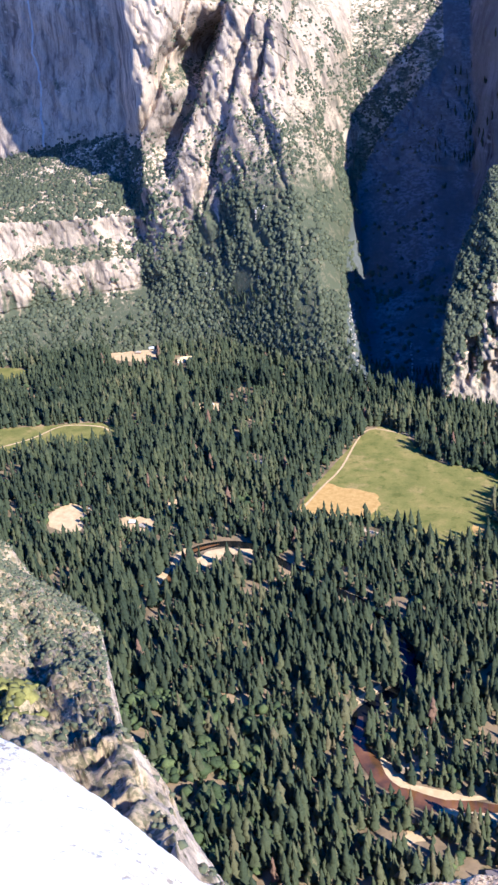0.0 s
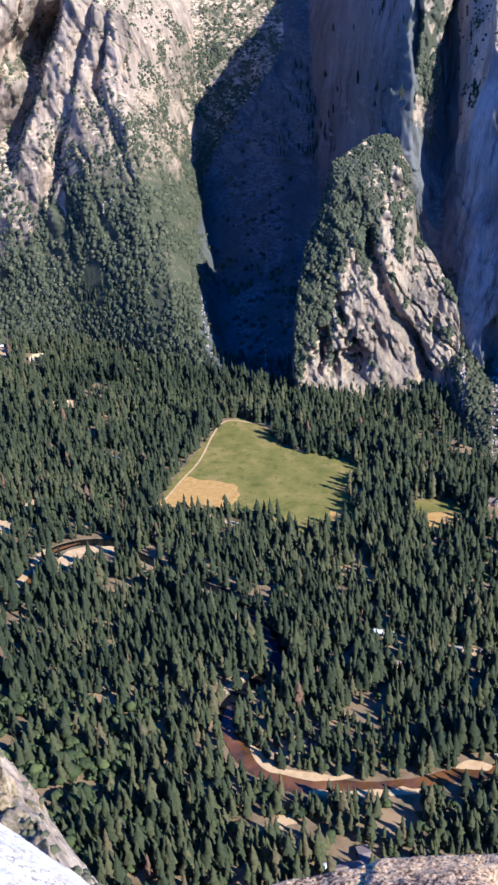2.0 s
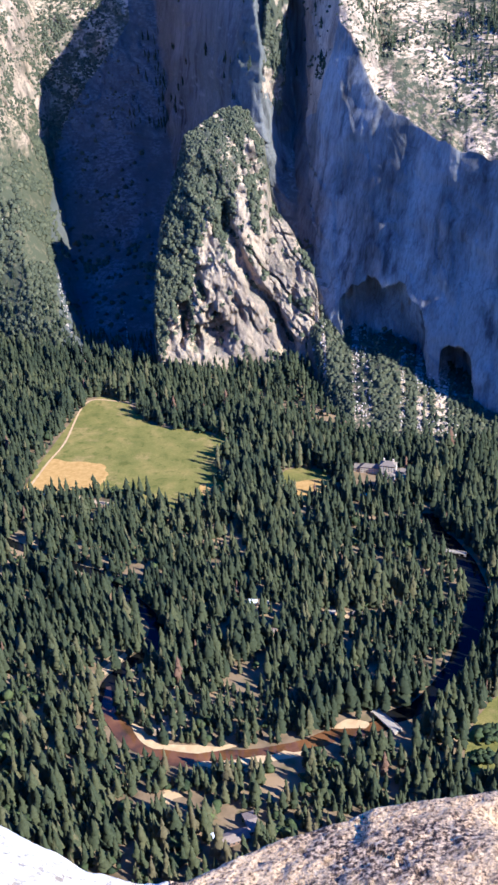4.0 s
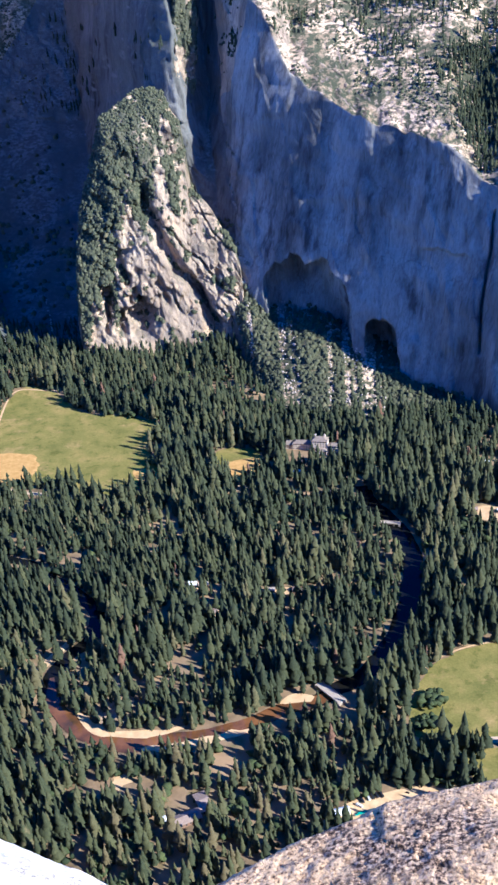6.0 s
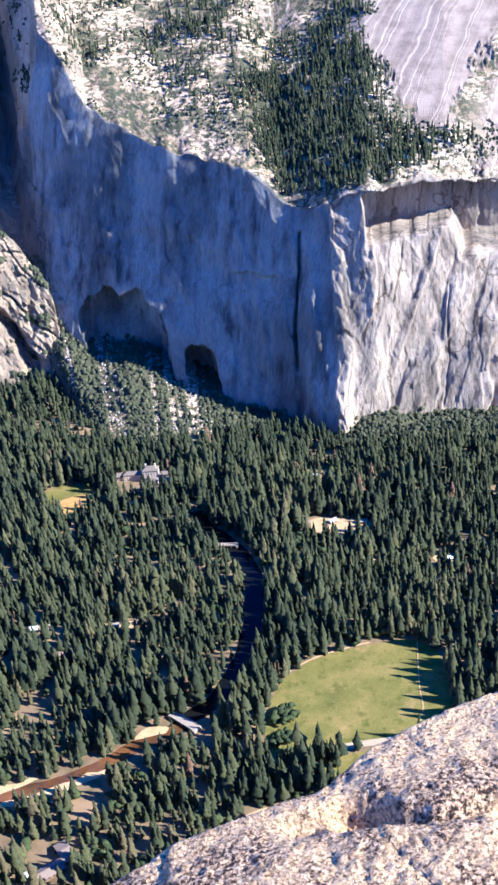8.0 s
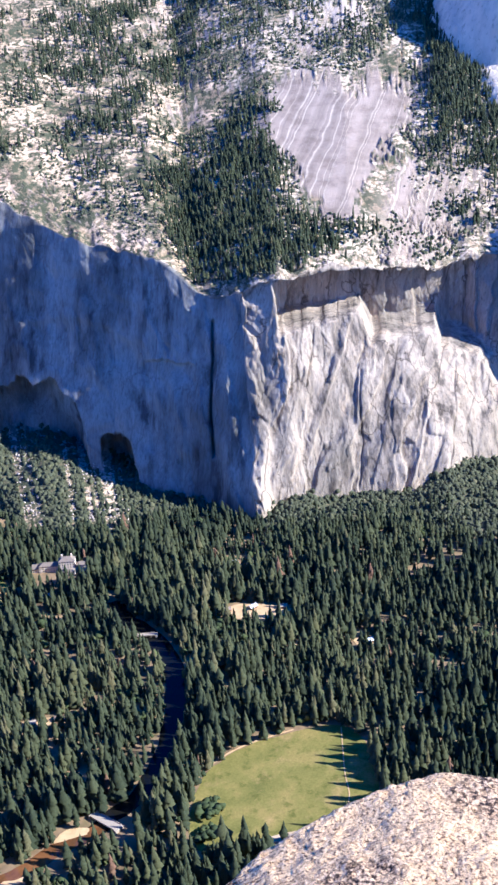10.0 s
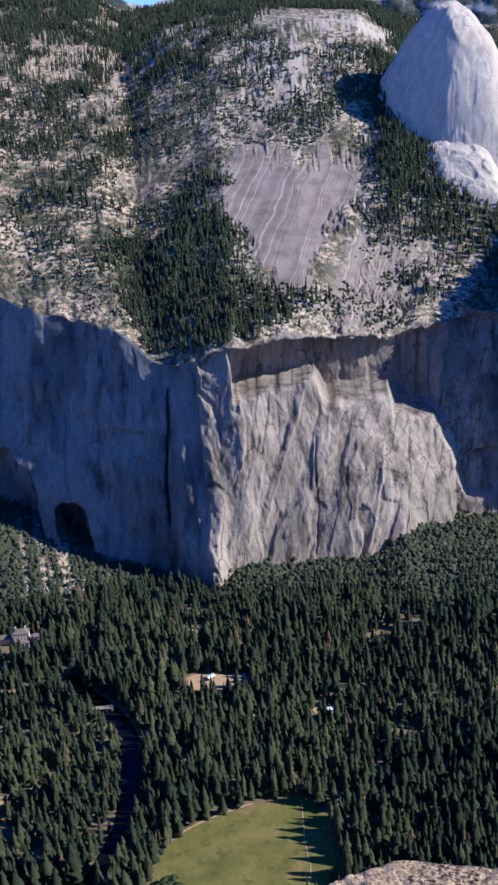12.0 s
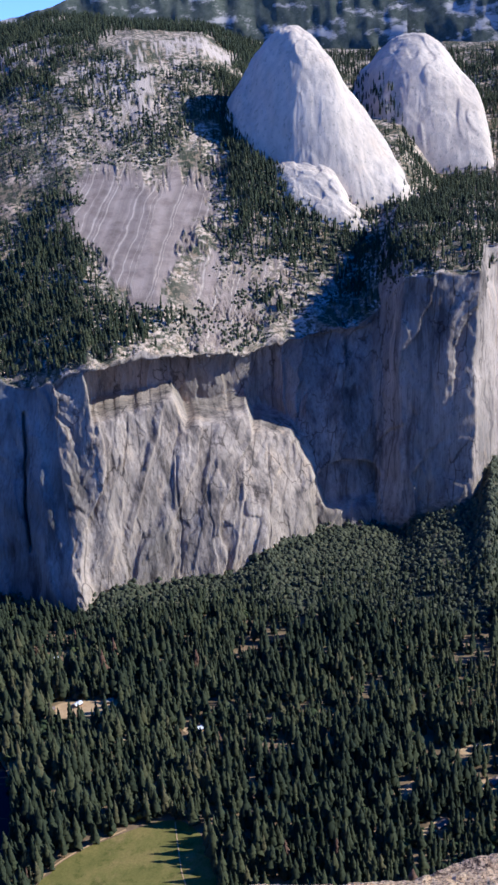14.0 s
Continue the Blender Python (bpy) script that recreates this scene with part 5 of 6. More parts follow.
def valley_forest():
    n = 110000
    az = RNG.uniform(-50, 42, n)
    r = np.sqrt(RNG.uniform(620 ** 2, 3050 ** 2, n))
    a = np.radians(az)
    x, y = r * np.sin(a), r * np.cos(a)
    edge = forest_edge(az)
    ok = r < edge
    # the wood is denser in drifts, with small gaps
    dens = 0.86 + 0.75 * fbm(x / 45, y / 45, 0.1, 3, 201)
    ok &= RNG.random(n) < dens
    for loop in CLEAR:
        lo, hi = loop.min(0), loop.max(0)
        near = ok & (x > lo[0]) & (x < hi[0]) & (y > lo[1]) & (y < hi[1])
        idx = np.nonzero(near)[0]
        ok[idx[inside(loop, x[idx], y[idx])]] = False
    x, y = x[ok], y[ok]
    # keep trees apart
    cell = {}
    keep = np.zeros(len(x), bool)
    for i in range(len(x)):
        k = (int(x[i] // 8.6), int(y[i] // 8.6))
        if k in cell:
            continue
        cell[k] = 1
        keep[i] = True
    x, y = x[keep], y[keep]
    m = len(x)
    h = 38 * np.exp(np.clip(0.33 * RNG.standard_normal(m), -0.8, 0.42)) * (0.9 + 0.25 * fbm(x / 120, y / 120, 0.9, 2, 205))
    w = h * RNG.uniform(1.0, 1.5, m)
    tint = np.clip(0.42 + 0.2 * RNG.standard_normal(m) + 0.25 * fbm(x / 150, y / 150, 2.9, 2, 209), 0, 0.93)
    tint = np.clip(tint + 0.28 * step(1060, 900, y) * step(-60, -200, x), 0, 0.95)  # drier, yellower trees under the lookout
    tint[RNG.random(m) < 0.004] = 1.0
    pos = np.c_[x, y, np.zeros(m)]
    # broadleaf trees stand in drifts among the conifers, most of all under the lookout and along the river
    leafy = RNG.random(m) < 0.05 + 0.3 * np.clip(fbm(x / 80, y / 80, 8.1, 3, 215), 0, 1) + 0.4 * step(-380, -560, x) * step(1050, 850, y) + 0.3 * step(-520, -580, x) * step(-900, -860, x) * step(1080, 1030, y)
    k = leafy.sum()
    size = RNG.uniform(9, 20, k) * (1 + 0.35 * step(-520, -580, pos[leafy][:, 0]) * step(1080, 1030, pos[leafy][:, 1]))
    plant("valley_oaks", "rounded green broadleaf trees among the conifers", "trees", M_LEAF, OAKS, pos[leafy], size, size * RNG.uniform(0.9, 1.2, k), np.clip(0.5 + 0.25 * RNG.standard_normal(k) + 0.12 * step(-520, -580, pos[leafy][:, 0]) * step(1080, 1030, pos[leafy][:, 1]), 0, 1), RNG)
    x, y, h, w, tint, pos = x[~leafy], y[~leafy], h[~leafy], w[~leafy], tint[~leafy], pos[~leafy]
    far = np.hypot(x, y) > 1650
    for name, sel, kinds in (("valley_forest", ~far, CONIFERS), ("far_valley_forest", far, FAR_CONIFERS)):
        plant(name, "dense stand of tall dark green conifers on the valley floor", "forest", M_CONIFER, kinds, pos[sel], h[sel], w[sel], tint[sel], RNG)


valley_forest()


def scatter_on(P, count):
    """Random places on a grid of points, by area: place and slope (normal's height)."""
    A, B, C, D = P[:-1, :-1], P[:-1, 1:], P[1:, 1:], P[1:, :-1]
    nrm = np.cross(C - A, D - B)
    area = np.linalg.norm(nrm, axis=2)
    nz = np.abs(nrm[..., 2]) / np.maximum(area, 1e-9)
    flat = area.ravel() / area.sum()
    idx = RNG.choice(len(flat), count, p=flat)
    i, j = np.unravel_index(idx, area.shape)
    u, v = RNG.random(count)[:, None], RNG.random(count)[:, None]
    Q = (A[i, j] * (1 - u) + B[i, j] * u) * (1 - v) + (D[i, j] * (1 - u) + C[i, j] * u) * v
    return Q, nz[i, j], i, j


def wood_cover(A, L, patch):
    """How thickly conifers stand above the rim, by bearing and level of the slope."""
    def blob(a, l, wa, wl):
        return np.exp(-((A - a) / wa) ** 4 - ((L - l) / wl) ** 4)
    d = 0.10 + 0.5 * patch + 0 * A
    d = d + 1.4 * blob(8.8, 3.9, 3.8, 0.75) + 1.1 * blob(12.0, 3.6, 3.0, 0.42) + 0.4 * blob(3.5, 4.9, 3.0, 0.8) + 0.55 * blob(26.5, 4.1, 5.0, 0.8) + 0.8 * blob(21.0, 5.0, 1.8, 1.0) + 0.7 * blob(33, 4.5, 4, 2)
    d = d + 0.22 * step(5.3, 5.9, L) * step(14.5, 12.5, A) * (1 + 1.5 * patch) + 0.5 * step(6.25, 6.4, L) + 1.0 * blob(21.3, 5.6, 1.9, 0.9) + 0.1 * blob(4, 5.4, 6, 0.9)
    d = d - 1.6 * blob(14.9, 4.55, 3.1 + 0 * A, 0.55) - 1.2 * blob(17.5, 6.1, 3.0, 0.3) - 0.5 * blob(0.0, 3.5, 4.5, 0.6) - 0.6 * blob(19.5, 3.6, 2.2, 0.5)
    return d


def slope_growth():
    bush, con = [], []
    for az, lev, steep, P in WALL:
        Q, nz, i, j = scatter_on(P, int(5600 * abs(np.ptp(az))))
        L = lev[i, j]
        A = np.degrees(np.arctan2(Q[:, 0], Q[:, 1]))
        patch = fbm(Q[:, 0] / 70, Q[:, 1] / 70, Q[:, 2] / 70, 3, 301)
        dice = RNG.random(len(Q))
        low = (L < 3.0) | (A < -17)
        # brush on talus and ledges, thick on the long slopes to the west
        west = talus(A, Q[:, 2]) + 0.35 * step(-32, -34, A) * (L > 2) * (L < 3.1) + 0.55 * step(-34, -32, A) * step(-22, -24, A) * step(760, 560, Q[:, 2])
        foot = step(-12, -9, A) * step(1.1, 0.95, L)
        chute = step(0.0, 0.1, scree_strip(A, Q[:, 2])) * (A > -10) * (A < 3)
        crest = 1.2 * step(-17.0, -16.4, A) * step(-7.0, -7.6, A) * (L > 1.55) * (L < 1.65)
        bench = step(-31, -33, A) * (L > 1.9) * (L < 3)
        # brush kept sparse on the canyon's shadowed side
        bare = canyon_shade(A, Q[:, 2]) * ((L < 1.55) | (L > 1.65))
        west = west * (1 - bare)
        b = low & ((bare < 0.5) | (dice < 0.05)) & ((nz > 0.35) | ((np.maximum(west, crest) > 0.25) & (nz > 0.12))) & ((A < -7.5) | (L < 1.05)) & (dice < 0.10 + 0.3 * patch + west * np.clip(0.6 + 0.9 * patch - 0.25 * step(380, 560, Q[:, 2]), 0, 1) + 0.6 * foot - 0.75 * chute + 0.6 * crest + 0.35 * bench) & (L < np.where(A < -14, 5.5, 3.4)) & ~((A < -32) & (L > 3.05)) & ~((A > -16.4) & (A < -7.5) & (L > 1.7) & (L < 9))
        seen = (A > -47) & (A < 37)
        high = (L >= 3.05) & (L < 6.0) & (A > -7.5) & (A < 30) & (nz > 0.3) & (dice < 0.32 + 0.5 * patch) & (wood_cover(A, L, patch) > -0.2)
        bush.append(Q[(b | high) & seen])
        lowwood = (L < 0.5) & (dice < np.where((A > -9.5) & (A < 3), 0.06, 0.5)) & seen
        con.append(np.c_[Q, np.full(len(Q), 0.5)][lowwood])
        thick = wood_cover(A, L, patch)
        wood = (L >= 3.05) & (nz > 0.35) & (dice < thick) & (A > -17) & (A < 37) & (L < 6.9)
        con.append(np.c_[Q, np.clip(thick, 0.5, 1.1)][wood])
    # trees creep up the shaded flanks of the domes
    for name, west, high in (("north_dome", 20.4, 880), ("east_dome", 28.2, 930), ("dome_shelf", 21.3, 690)):
        Q, nz, i, j = scatter_on(DOMES[name], 5000)
        A = np.degrees(np.arctan2(Q[:, 0], Q[:, 1]))
        edge = fbm(A * 1.3, Q[:, 2] / 60, 0.3, 3, 341)
        con.append(np.c_[Q, np.full(len(Q), 1.0)][(nz > 0.12) & (Q[:, 2] < high + 50 * edge) & (A < west + 0.8 * edge + (high - Q[:, 2]) / 260) & (RNG.random(len(Q)) < 0.5)])
    B, C = np.concatenate(bush), np.concatenate(con)
    # the talus under the eastern walls keeps nearly all of its brush
    first = RNG.random(len(B)) / np.where((B[:, 0] > -330) & (B[:, 2] < 200), 4.0, 1.0)
    B, C = B[np.argsort(first)[:46000]], C[np.argsort(RNG.random(len(C)) / C[:, 3])[:36000], :3]
    m = len(B)
    size = np.where(B[:, 2] > 420, RNG.uniform(3.5, 8, m), RNG.uniform(4.5, 12, m)) * np.where(B[:, 0] < -700, 1.35, 1.0)
    tint = np.clip(0.4 + 0.22 * RNG.standard_normal(m), 0, 1)
    plant("talus_brush", "grey-green oaks and brush over the talus and ledges", "brush", M_BRUSH, BUSHES, B, size, size * RNG.uniform(0.9, 1.3, m), tint, RNG)
    m2 = len(C)
    h = RNG.uniform(15, 33, m2)
    plant("rim_forest", "conifers on the benches and slopes above the cliffs", "forest", M_CONIFER, SMALL_CONIFERS, C, h, h * RNG.uniform(0.9, 1.3, m2), np.clip(0.35 + 0.2 * RNG.standard_normal(m2), 0, 0.9), RNG)


slope_growth()


def talus_boulders():
    """Pale fallen blocks where the talus lies bare."""
    out = []
    for az, lev, steep, P in WALL:
        Q, nz, i, j = scatter_on(P, int(2400 * np.ptp(az)))
        A, L = np.degrees(np.arctan2(Q[:, 0], Q[:, 1])), lev[i, j]
        strip = scree_strip(A, Q[:, 2])
        ok = (L < 1.05) & (L > 0.15) & (A > -31) & (A < 2) & ((strip > 0.45) | ((A > -10) & (strip > 0.0)))
        out.append(Q[ok])
    Q = np.concatenate(out)
    Q = Q[RNG.permutation(len(Q))[:5000]]
    m = len(Q)
    size = RNG.uniform(2, 5.5, m)
    plant("talus_boulders", "pale grey fallen granite blocks on the talus", "boulders", M_BLOCK, BLOCKS, Q, size, size * 1.2, RNG.random(m), RNG)


M_BLOCK = plain("fallen_granite", (0.34, 0.28, 0.22), (0.56, 0.47, 0.37), 0.2, 0.9, 0.2)
BLOCKS = [tuft_template(RNG) for _ in range(10)]
talus_boulders()


M_SHRUB = foliage("shrub_leaves", [(0.0, (0.15, 0.14, 0.028)), (1.0, (0.27, 0.235, 0.05))])


def spur_brush():
    seen = (NEAR_AZ > -48) & (NEAR_AZ < -32)
    Q, nz, i, j = scatter_on(NEAR_P[seen], 70000)
    A = NEAR_AZ[seen][i]
    r = np.hypot(Q[:, 0], Q[:, 1])
    patch = fbm(Q[:, 0] / 35, Q[:, 1] / 35, 0.4, 3, 311)
    lush = Q[(np.abs(A + 45.5) < 1.3) & (np.abs(r - 386) < 32)][:60]
    k = len(lush)
    size = RNG.uniform(3.0, 6.0, k)
    plant("spur_shrubs", "yellow-green shrubs crowding a hollow of the spur", "shrubs", M_SHRUB, BUSHES, lush, size, size * 1.3, RNG.random(k), RNG)
    ok = (A < -33.5) & (A > -55) & (r > 90) & (r < 760) & (nz > 0.35) & (RNG.random(len(Q)) < 0.35 + 0.9 * patch + 0.5 * step(330, 450, r))
    Q = Q[ok]
    m = len(Q)
    size = RNG.uniform(0.5, 1.0, m) ** 2 * 3.0
    plant("spur_brush", "olive brush clinging to the tawny spur", "brush", M_BRUSH, BUSHES, Q, size, size * 1.3, np.clip(0.75 + 0.2 * RNG.standard_normal(m), 0, 1), RNG)


spur_brush()


# ---- buildings ----
M_WALL = plain("pale_stone_wall", (0.68, 0.56, 0.42), (0.82, 0.69, 0.53), 0.4)
M_TIMBER = plain("brown_timber", (0.20, 0.12, 0.075), (0.30, 0.19, 0.12), 0.5)
M_SLATE = plain("grey_shingle_roof", (0.20, 0.155, 0.115), (0.32, 0.26, 0.20), 0.5, 0.9, 0.1)
M_BROWNROOF = plain("brown_shingle_roof", (0.24, 0.175, 0.13), (0.34, 0.26, 0.20), 0.5)
M_YELLOWROOF = plain("straw_roof", (0.62, 0.46, 0.18), (0.74, 0.57, 0.26), 0.3)
M_WHITE = plain("white_canvas", (0.78, 0.77, 0.75), (0.88, 0.87, 0.86), 0.3)
M_GREEN = plain("green_canvas", (0.05, 0.26, 0.17), (0.08, 0.36, 0.24), 0.3)
M_CONCRETE = plain("weathered_concrete", (0.36, 0.29, 0.21), (0.48, 0.40, 0.30), 0.4, 0.9, 0.1)
M_GLASS = plain("dark_window", (0.03, 0.04, 0.05), (0.05, 0.06, 0.07), 0.5, 0.1, 0.5)
M_TYRE = plain("tyre_rubber", (0.02, 0.02, 0.02), (0.03, 0.03, 0.03), 2.0)


def empty(name, x, y, z, turn):
    ob = new(name)
    ob.matrix_basis = pose(x, y, z, 0, 0, turn)
    return ob


def box_bm(cx, cy, z0, w, d, h, bevel=0.0):
    bm = bmesh.new()
    bmesh.ops.create_cube(bm, size=1.0, matrix=Matrix.Translation((cx, cy, z0 + h / 2)) @ Matrix.Diagonal((w, d, h, 1)))
    if bevel:
        bmesh.ops.bevel(bm, geom=bm.edges[:], offset=bevel, segments=1, affect="EDGES")
    return bm


def roof_bm(cx, cy, z0, w, d, rise, hip, over=0.9, thick=0.4):
    """A gabled or hipped roof with thick eaves; the ridge runs along x."""
    bm = bmesh.new()
    W, D = w / 2 + over, d / 2 + over
    r = max(0.0, W - (D if hip else 0.0))
    low = [bm.verts.new((cx + sx * W, cy + sy * D, z0 - thick)) for sx, sy in ((-1, -1), (1, -1), (1, 1), (-1, 1))]
    mid = [bm.verts.new((v.co.x, v.co.y, z0)) for v in low]
    a, b = bm.verts.new((cx - r, cy, z0 + rise)), bm.verts.new((cx + r, cy, z0 + rise))
    bm.faces.new(low[::-1])
    for i in range(4):
        bm.faces.new((low[i], low[(i + 1) % 4], mid[(i + 1) % 4], mid[i]))
    bm.faces.new((mid[0], mid[1], b, a))
    bm.faces.new((mid[2], mid[3], a, b))
    bm.faces.new((mid[1], mid[2], b))
    bm.faces.new((mid[3], mid[0], a))
    return bm


def house(name, label, category, x, y, turn, blocks, wall_mat, roof_mat, chimneys=(), group=""):
    """blocks: (cx, cy, width, depth, height, rise, hipped, storeys)."""
    root = tagged(empty(name, x, y, 0, turn), label, category, group)
    for cx, cy, w, d, h, rise, hip, storeys in blocks:
        wall = part("wall", box_bm(cx, cy, 0, w, d, h), wall_mat, root)
        part("roof", roof_bm(cx, cy, h, w, d, rise, hip), roof_mat, root)
        n = max(2, int(w / 5))
        for k in range(storeys):
            zc = (k + 0.35) * h / storeys
            for i in range(n):
                wx = cx - w / 2 + (i + 0.5) * w / n
                part("window", box_bm(wx, cy - d / 2, zc, 1.7, 0.24, 0.45 * h / storeys), M_GLASS, wall)
    for cx, cy, w, h in chimneys:
        part("chimney", box_bm(cx, cy, 0, w, w, h, 0.15), wall_mat, root)
    return root


house("grand_hotel", "large pale stone hotel with stepped grey hipped roofs", "hotel", -100, 1735, -8,
      [(0, 0, 30, 18, 24, 7, True, 5), (-34, 6, 40, 15, 13, 5, True, 3), (30, 2, 28, 14, 12, 5, True, 3), (4, -15, 22, 12, 9, 4, True, 2), (-60, 12, 16, 22, 8, 4, False, 2)],
      M_WALL, M_SLATE, [(-9, 4, 3, 33), (9, 4, 3, 33)])
house("long_lodge", "long brown-roofed timber lodge among the trees", "lodge", -232, 846, 28, [(0, 0, 34, 16, 6, 4, False, 1), (26, 14, 14, 30, 6, 4, False, 1)], M_TIMBER, M_BROWNROOF)
house("yellow_roof_hall", "hall with a broad straw-coloured roof", "hall", -1466, 2372, 30, [(0, 0, 46, 26, 7, 6, True, 1)], M_WALL, M_YELLOWROOF)
house("village_store", "pale-roofed store in the trees", "building", -1420, 2175, 20, [(0, 0, 18, 12, 6, 3, False, 1)], M_WALL, M_WHITE)
house("service_building", "grey-roofed service building in the forest", "building", -965, 1812, 15, [(0, 0, 26, 16, 6, 3, False, 1), (-16, -10, 12, 10, 5, 2, False, 1)], M_WALL, M_CONCRETE)
CABINS = [(206, 1668, 10), (228, 1652, -15), (165, 1512, 5), (212, 1508, 30), (262, 1495, -10), (306, 1494, 12), (-290, 1310, 0), (-272, 1308, 20), (-250, 1240, -8), (-226, 1236, 10), (-165, 1292, 5), (-120, 1291, -12),
          (374, 1356, 10), (276, 1382, -20), (608, 1005, 12), (624, 1091, -8), (744, 1130, 10), (723, 1052, 25), (-1100, 1500, 15), (-1070, 1490, -10), (-1030, 1595, 5), (-1233, 2085, 12), (-1640, 2400, 10), (-1690, 2420, -14), (-1620, 2440, 30), (-1038, 1826, 8), (-195, 1640, 10), (-140, 1652, -20)]
for k, (x, y, turn) in enumerate(CABINS):
    house("cabin", "small timber cabin with a pale weathered roof", "cabin", x, y, turn, [(0, 0, 13 + k % 3 * 2, 9, 4.5, 3, False, 1)], M_TIMBER, (M_WHITE, M_CONCRETE, M_BROWNROOF)[k % 3], [(3, 0, 1.1, 9)], "forest cabins")


# ---- bridges ----
def bridge(name, label, x, y, turn, length, width):
    root = tagged(empty(name, x, y, 0, turn), label, "bridge")
    part("deck", box_bm(0, 0, 4.0, length, width, 1.0, 0.1), M_CONCRETE, root)
    for sy in (-1, 1):
        part("parapet", box_bm(0, sy * (width / 2 - 0.3), 5.0, length, 0.5, 1.1, 0.08), M_CONCRETE, root)
    for px in (-0.32, 0.0, 0.32):
        part("pier", box_bm(px * length, 0, 0, 2.0, width * 0.8, 4.0, 0.15), M_CONCRETE, root)
    for sx in (-1, 1):
        part("abutment", box_bm(sx * (length / 2 + 1.5), 0, 0, 3.4, width + 1, 4.9, 0.15), M_CONCRETE, root)


bridge("stone_bridge", "pale concrete road bridge over the brown river", -66, 1062, -48, 44, 13)
bridge("upper_bridge", "low pale bridge over the shaded river", 18, 1474, -10, 44, 8)


# ---- parked vehicles and the lot under the cliff ----
def vehicle(name, label, x, y, turn, size, paint, group):
    w, l, h = size
    root = tagged(empty(name, x, y, 0.62, turn), label, name, group)
    body = bmesh.new()
    prof = [(-0.5, 0.18), (0.5, 0.18), (0.5, 0.5), (0.28, 0.56), (0.16, 1.0), (-0.32, 1.0), (-0.46, 0.58), (-0.5, 0.5)] if name == "car" else [(-0.5, 0.14), (0.5, 0.14), (0.5, 0.5), (0.44, 0.55), (0.36, 0.95), (-0.5, 1.0)]
    sides = [[body.verts.new((sx * w / 2 * (0.86 if v > 0.7 else 1.0), u * l, v * h)) for u, v in prof] for sx in (-1, 1)]
    body.faces.new(sides[0])
    body.faces.new(sides[1][::-1])
    n = len(prof)
    for i in range(n):
        body.faces.new((sides[0][i], sides[1][i], sides[1][(i + 1) % n], sides[0][(i + 1) % n]))
    bmesh.ops.recalc_face_normals(body, faces=body.faces[:])
    part("body", body, paint, root)
    part("windscreen", box_bm(0, l * 0.22, h * 0.58, w * 0.8, 0.5, h * 0.3), M_GLASS, root)
    for sx in (-1, 1):
        for sy in (-0.3, 0.3):
            bm = bmesh.new()
            bmesh.ops.create_cone(bm, cap_ends=True, segments=12, radius1=0.36, radius2=0.36, depth=0.24, matrix=Matrix.Translation((sx * w * 0.48, sy * l, 0.36)) @ Matrix.Rotation(radians(90), 4, "Y"))
            part("wheel", bm, M_TYRE, root)
    return root


PAINTS = [plain("dark_car_paint", (0.02, 0.02, 0.025), (0.03, 0.03, 0.035), 1, 0.3, 0.5), plain("white_car_paint", (0.75, 0.75, 0.75), (0.8, 0.8, 0.8), 1, 0.3, 0.5), plain("red_car_paint", (0.3, 0.05, 0.04), (0.35, 0.06, 0.05), 1, 0.3, 0.5), plain("silver_car_paint", (0.4, 0.41, 0.43), (0.46, 0.47, 0.49), 1, 0.3, 0.5)]
HUES = ["dark", "white", "red", "silver"]
for k, (x, y, turn, p) in enumerate([(-24, 880, 25, 0), (-17, 884, 25, 1), (-7, 888, 25, 0), (-1, 889, 25, 0), (-28, 872, 60, 1), (-12, 886, 25, 0)]):
    vehicle("truck", HUES[p] + " box truck parked on the gravel lot", x, y, turn, (2.7, 9.0, 3.2), PAINTS[p], "trucks on the lot")
for k, (x, y, turn, p) in enumerate([(30, 893, 70, 0), (42, 886, 40, 0), (47, 889, 40, 3), (52, 891, 40, 1), (57, 893, 40, 2)]):
    vehicle("car", HUES[p] + " car parked on the gravel lot", x, y, turn, (1.9, 4.7, 1.5), PAINTS[p], "cars on the lot")
for x, y, turn, p in [(112, 978.5, 84, 0), (124, 980.5, 86, 1), (158, 983.5, 90, 0), (96, 976, 82, 3), (196, 984, 90, 3), (236, 984, 90, 0)]:
    vehicle("car", HUES[p] + " car beside the meadow road", x, y, turn, (1.9, 4.7, 1.5), PAINTS[p], "cars on the road")
for k in range(10):
    p = (1, 3, 1, 0)[k % 4]
    vehicle("car", HUES[p] + " car parked in the forest clearing", -1235 + (k % 5) * 9, 1528 + (k // 5) * 12, 20, (1.9, 4.7, 1.5), PAINTS[p], "cars in the clearing")
root = tagged(empty("canvas_tent", -48, 862, 0.5, 20), "white peaked canvas tent on the lot", "tent")
part("wall", box_bm(0, 0, 0, 18, 10, 3.2), M_WHITE, root)
part("roof", roof_bm(0, 0, 3.2, 18, 10, 3.5, False, 0.4, 0.2), M_WHITE, root)
for dx in (0, 3.2):
    root = tagged(empty("green_awning", -20 + dx, 860 + dx, 0.5, 18), "long narrow green awning", "awning", "awnings on the lot")
    part("canopy", roof_bm(0, 0, 2.6, 26, 2.2, 0.6, False, 0.1, 0.15), M_GREEN, root)
    for px in (-12, -4, 4, 12):
        part("post", box_bm(px, 0, 0, 0.2, 0.2, 2.6), M_CONCRETE, root)
root = tagged(empty("water_tank", -258, 846, 0, 0), "round white water tank beside the lodge", "tank")
bm = bmesh.new()
bmesh.ops.create_cone(bm, cap_ends=True, segments=28, radius1=4.5, radius2=4.5, depth=4.0, matrix=Matrix.Translation((0, 0, 2.0)))
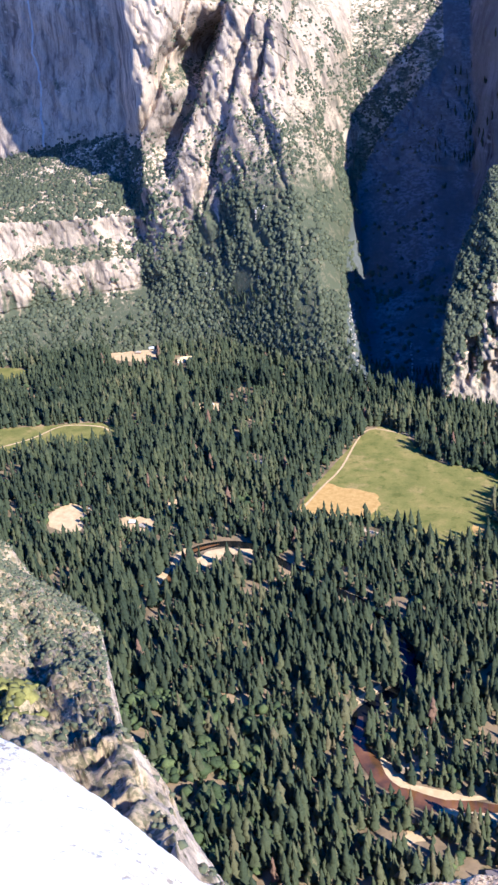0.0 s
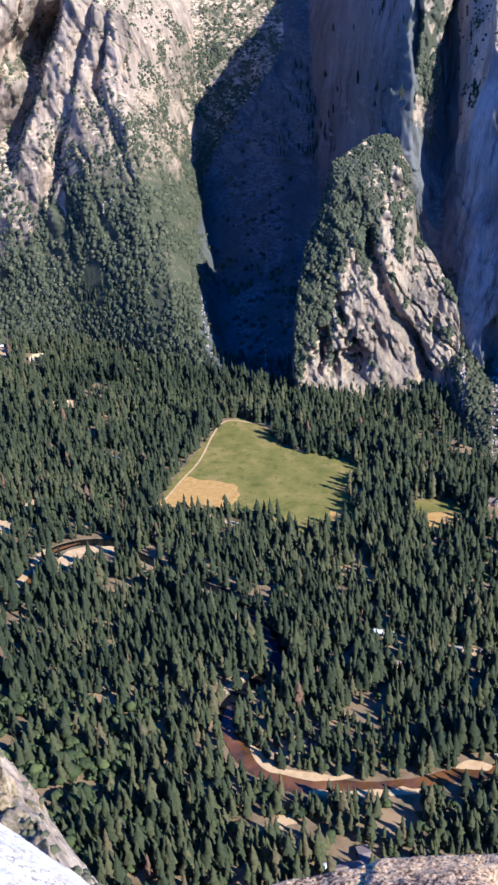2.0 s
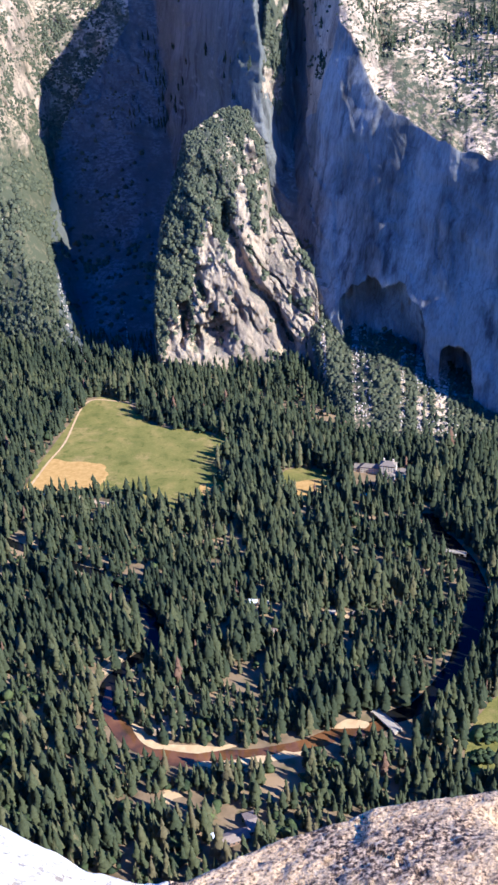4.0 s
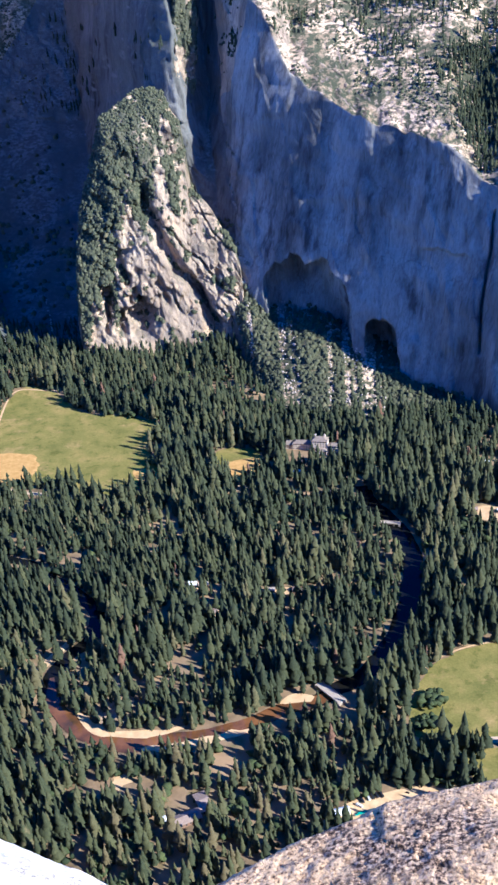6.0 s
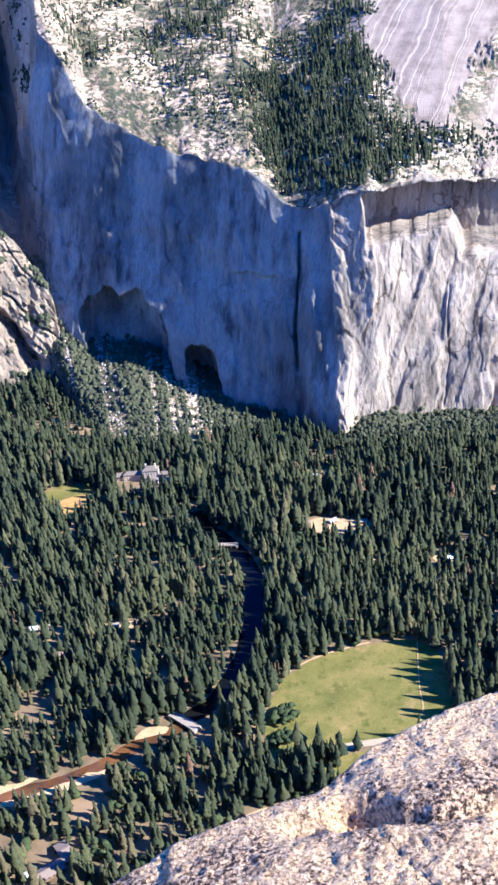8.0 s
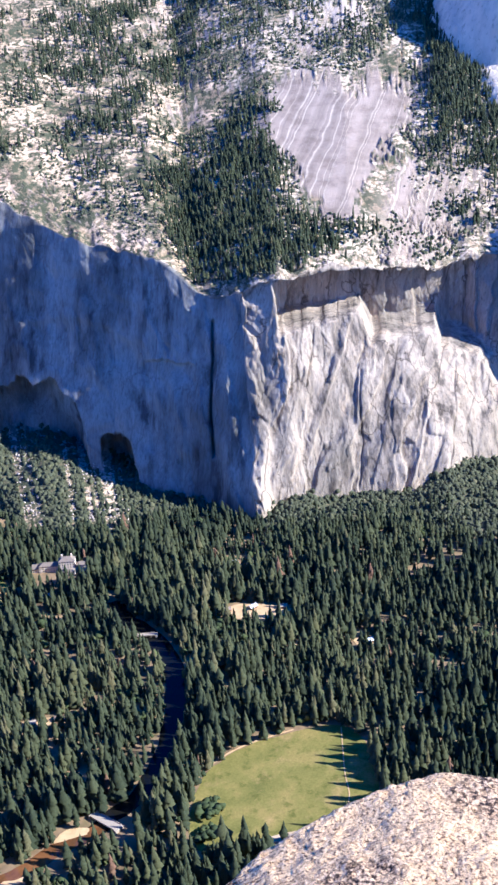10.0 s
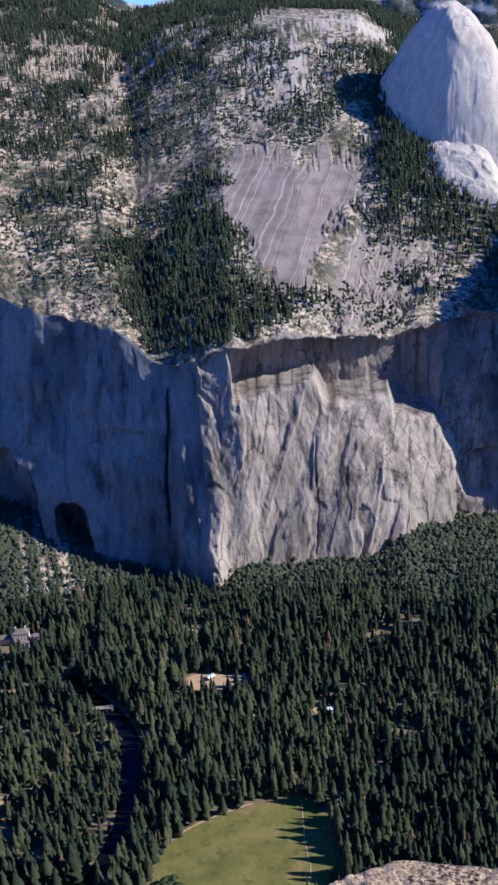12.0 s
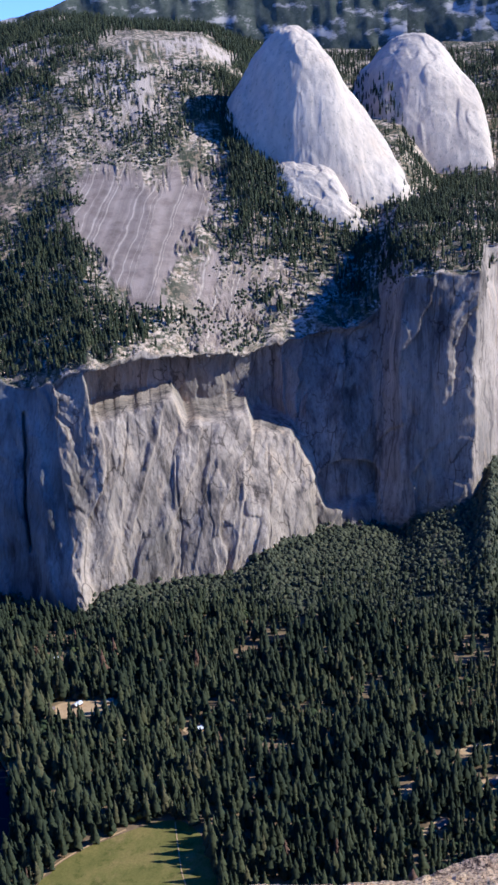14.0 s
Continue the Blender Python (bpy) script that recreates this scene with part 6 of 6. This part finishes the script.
part("drum", bm, M_WHITE, root)
bm = bmesh.new()
bmesh.ops.create_cone(bm, cap_ends=True, segments=28, radius1=4.7, radius2=0.4, depth=1.2, matrix=Matrix.Translation((0, 0, 4.6)))
part("lid", bm, M_WHITE, root)


# ---- single trees at the meadows' edges and in the open ----
def tree_thing(name, label, template, height, width, mat, tint, trunk_h):
    root = tagged(new(name), label, "tree", "meadow trees")
    V, F = template
    crown = raw_mesh("crown", V * np.array([width, width, height]), F, mat, False, np.full(len(V), tint))
    crown.parent = root
    bm = bmesh.new()
    bmesh.ops.create_cone(bm, cap_ends=True, segments=8, radius1=0.022 * height, radius2=0.006 * height, depth=trunk_h, matrix=Matrix.Translation((0, 0, trunk_h / 2 - 0.3)))
    part("trunk", bm, M_BARK, root)
    return root


PINES = [tree_thing("pine_tree", "tall dark green pine at the meadow's edge", conifer_template(RNG, 14, 9), h, h * 1.05, M_CONIFER, 0.3 + 0.1 * i, 0.7 * h) for i, h in enumerate((36, 42, 30, 46))]
LEAFY = [tree_thing("oak_tree", "round-crowned green oak at the meadow's edge", icosa_template(RNG, 12), h, h * 1.1, M_LEAF, 0.25 + 0.2 * i, 0.5 * h) for i, h in enumerate((13, 17, 11))]
SPOTS_PINE = [(112, 962), (106, 957), (118, 957), (99, 965), (92, 960), (122, 950), (84, 966), (-560, 1628), (-575, 1634), (-548, 1636), (-590, 1625), (-470, 1575), (-500, 1590), (-445, 1600), (310, 1168), (318, 1140), (322, 1110), (330, 1085), (326, 1055), (316, 1030), (340, 1120), (344, 1060), (312, 1010), (-60, 845), (-52, 840), (-42, 843), (-66, 852),
              (-395, 1790), (-392, 1760), (-396, 1740), (-388, 1725), (-600, 1935), (-560, 1905), (-640, 1990)]
SPOTS_LEAF = [(70, 1048), (64, 1040), (58, 1012), (66, 1006), (76, 1052), (283, 1010), (52, 1000), (-470, 1905), (-455, 1880), (-520, 1905), (-545, 1920), (-500, 1898), (-570, 1930), (-420, 1700), (-620, 1640)]
for pool, spots in ((PINES, SPOTS_PINE), (LEAFY, SPOTS_LEAF)):
    for k, (x, y) in enumerate(spots):
        proto = pool[k % len(pool)]
        m = pose(x, y, 0, 0, 0, 47 * k)
        if k < len(pool):
            proto.matrix_basis = m
        else:
            copy_thing(proto, m)
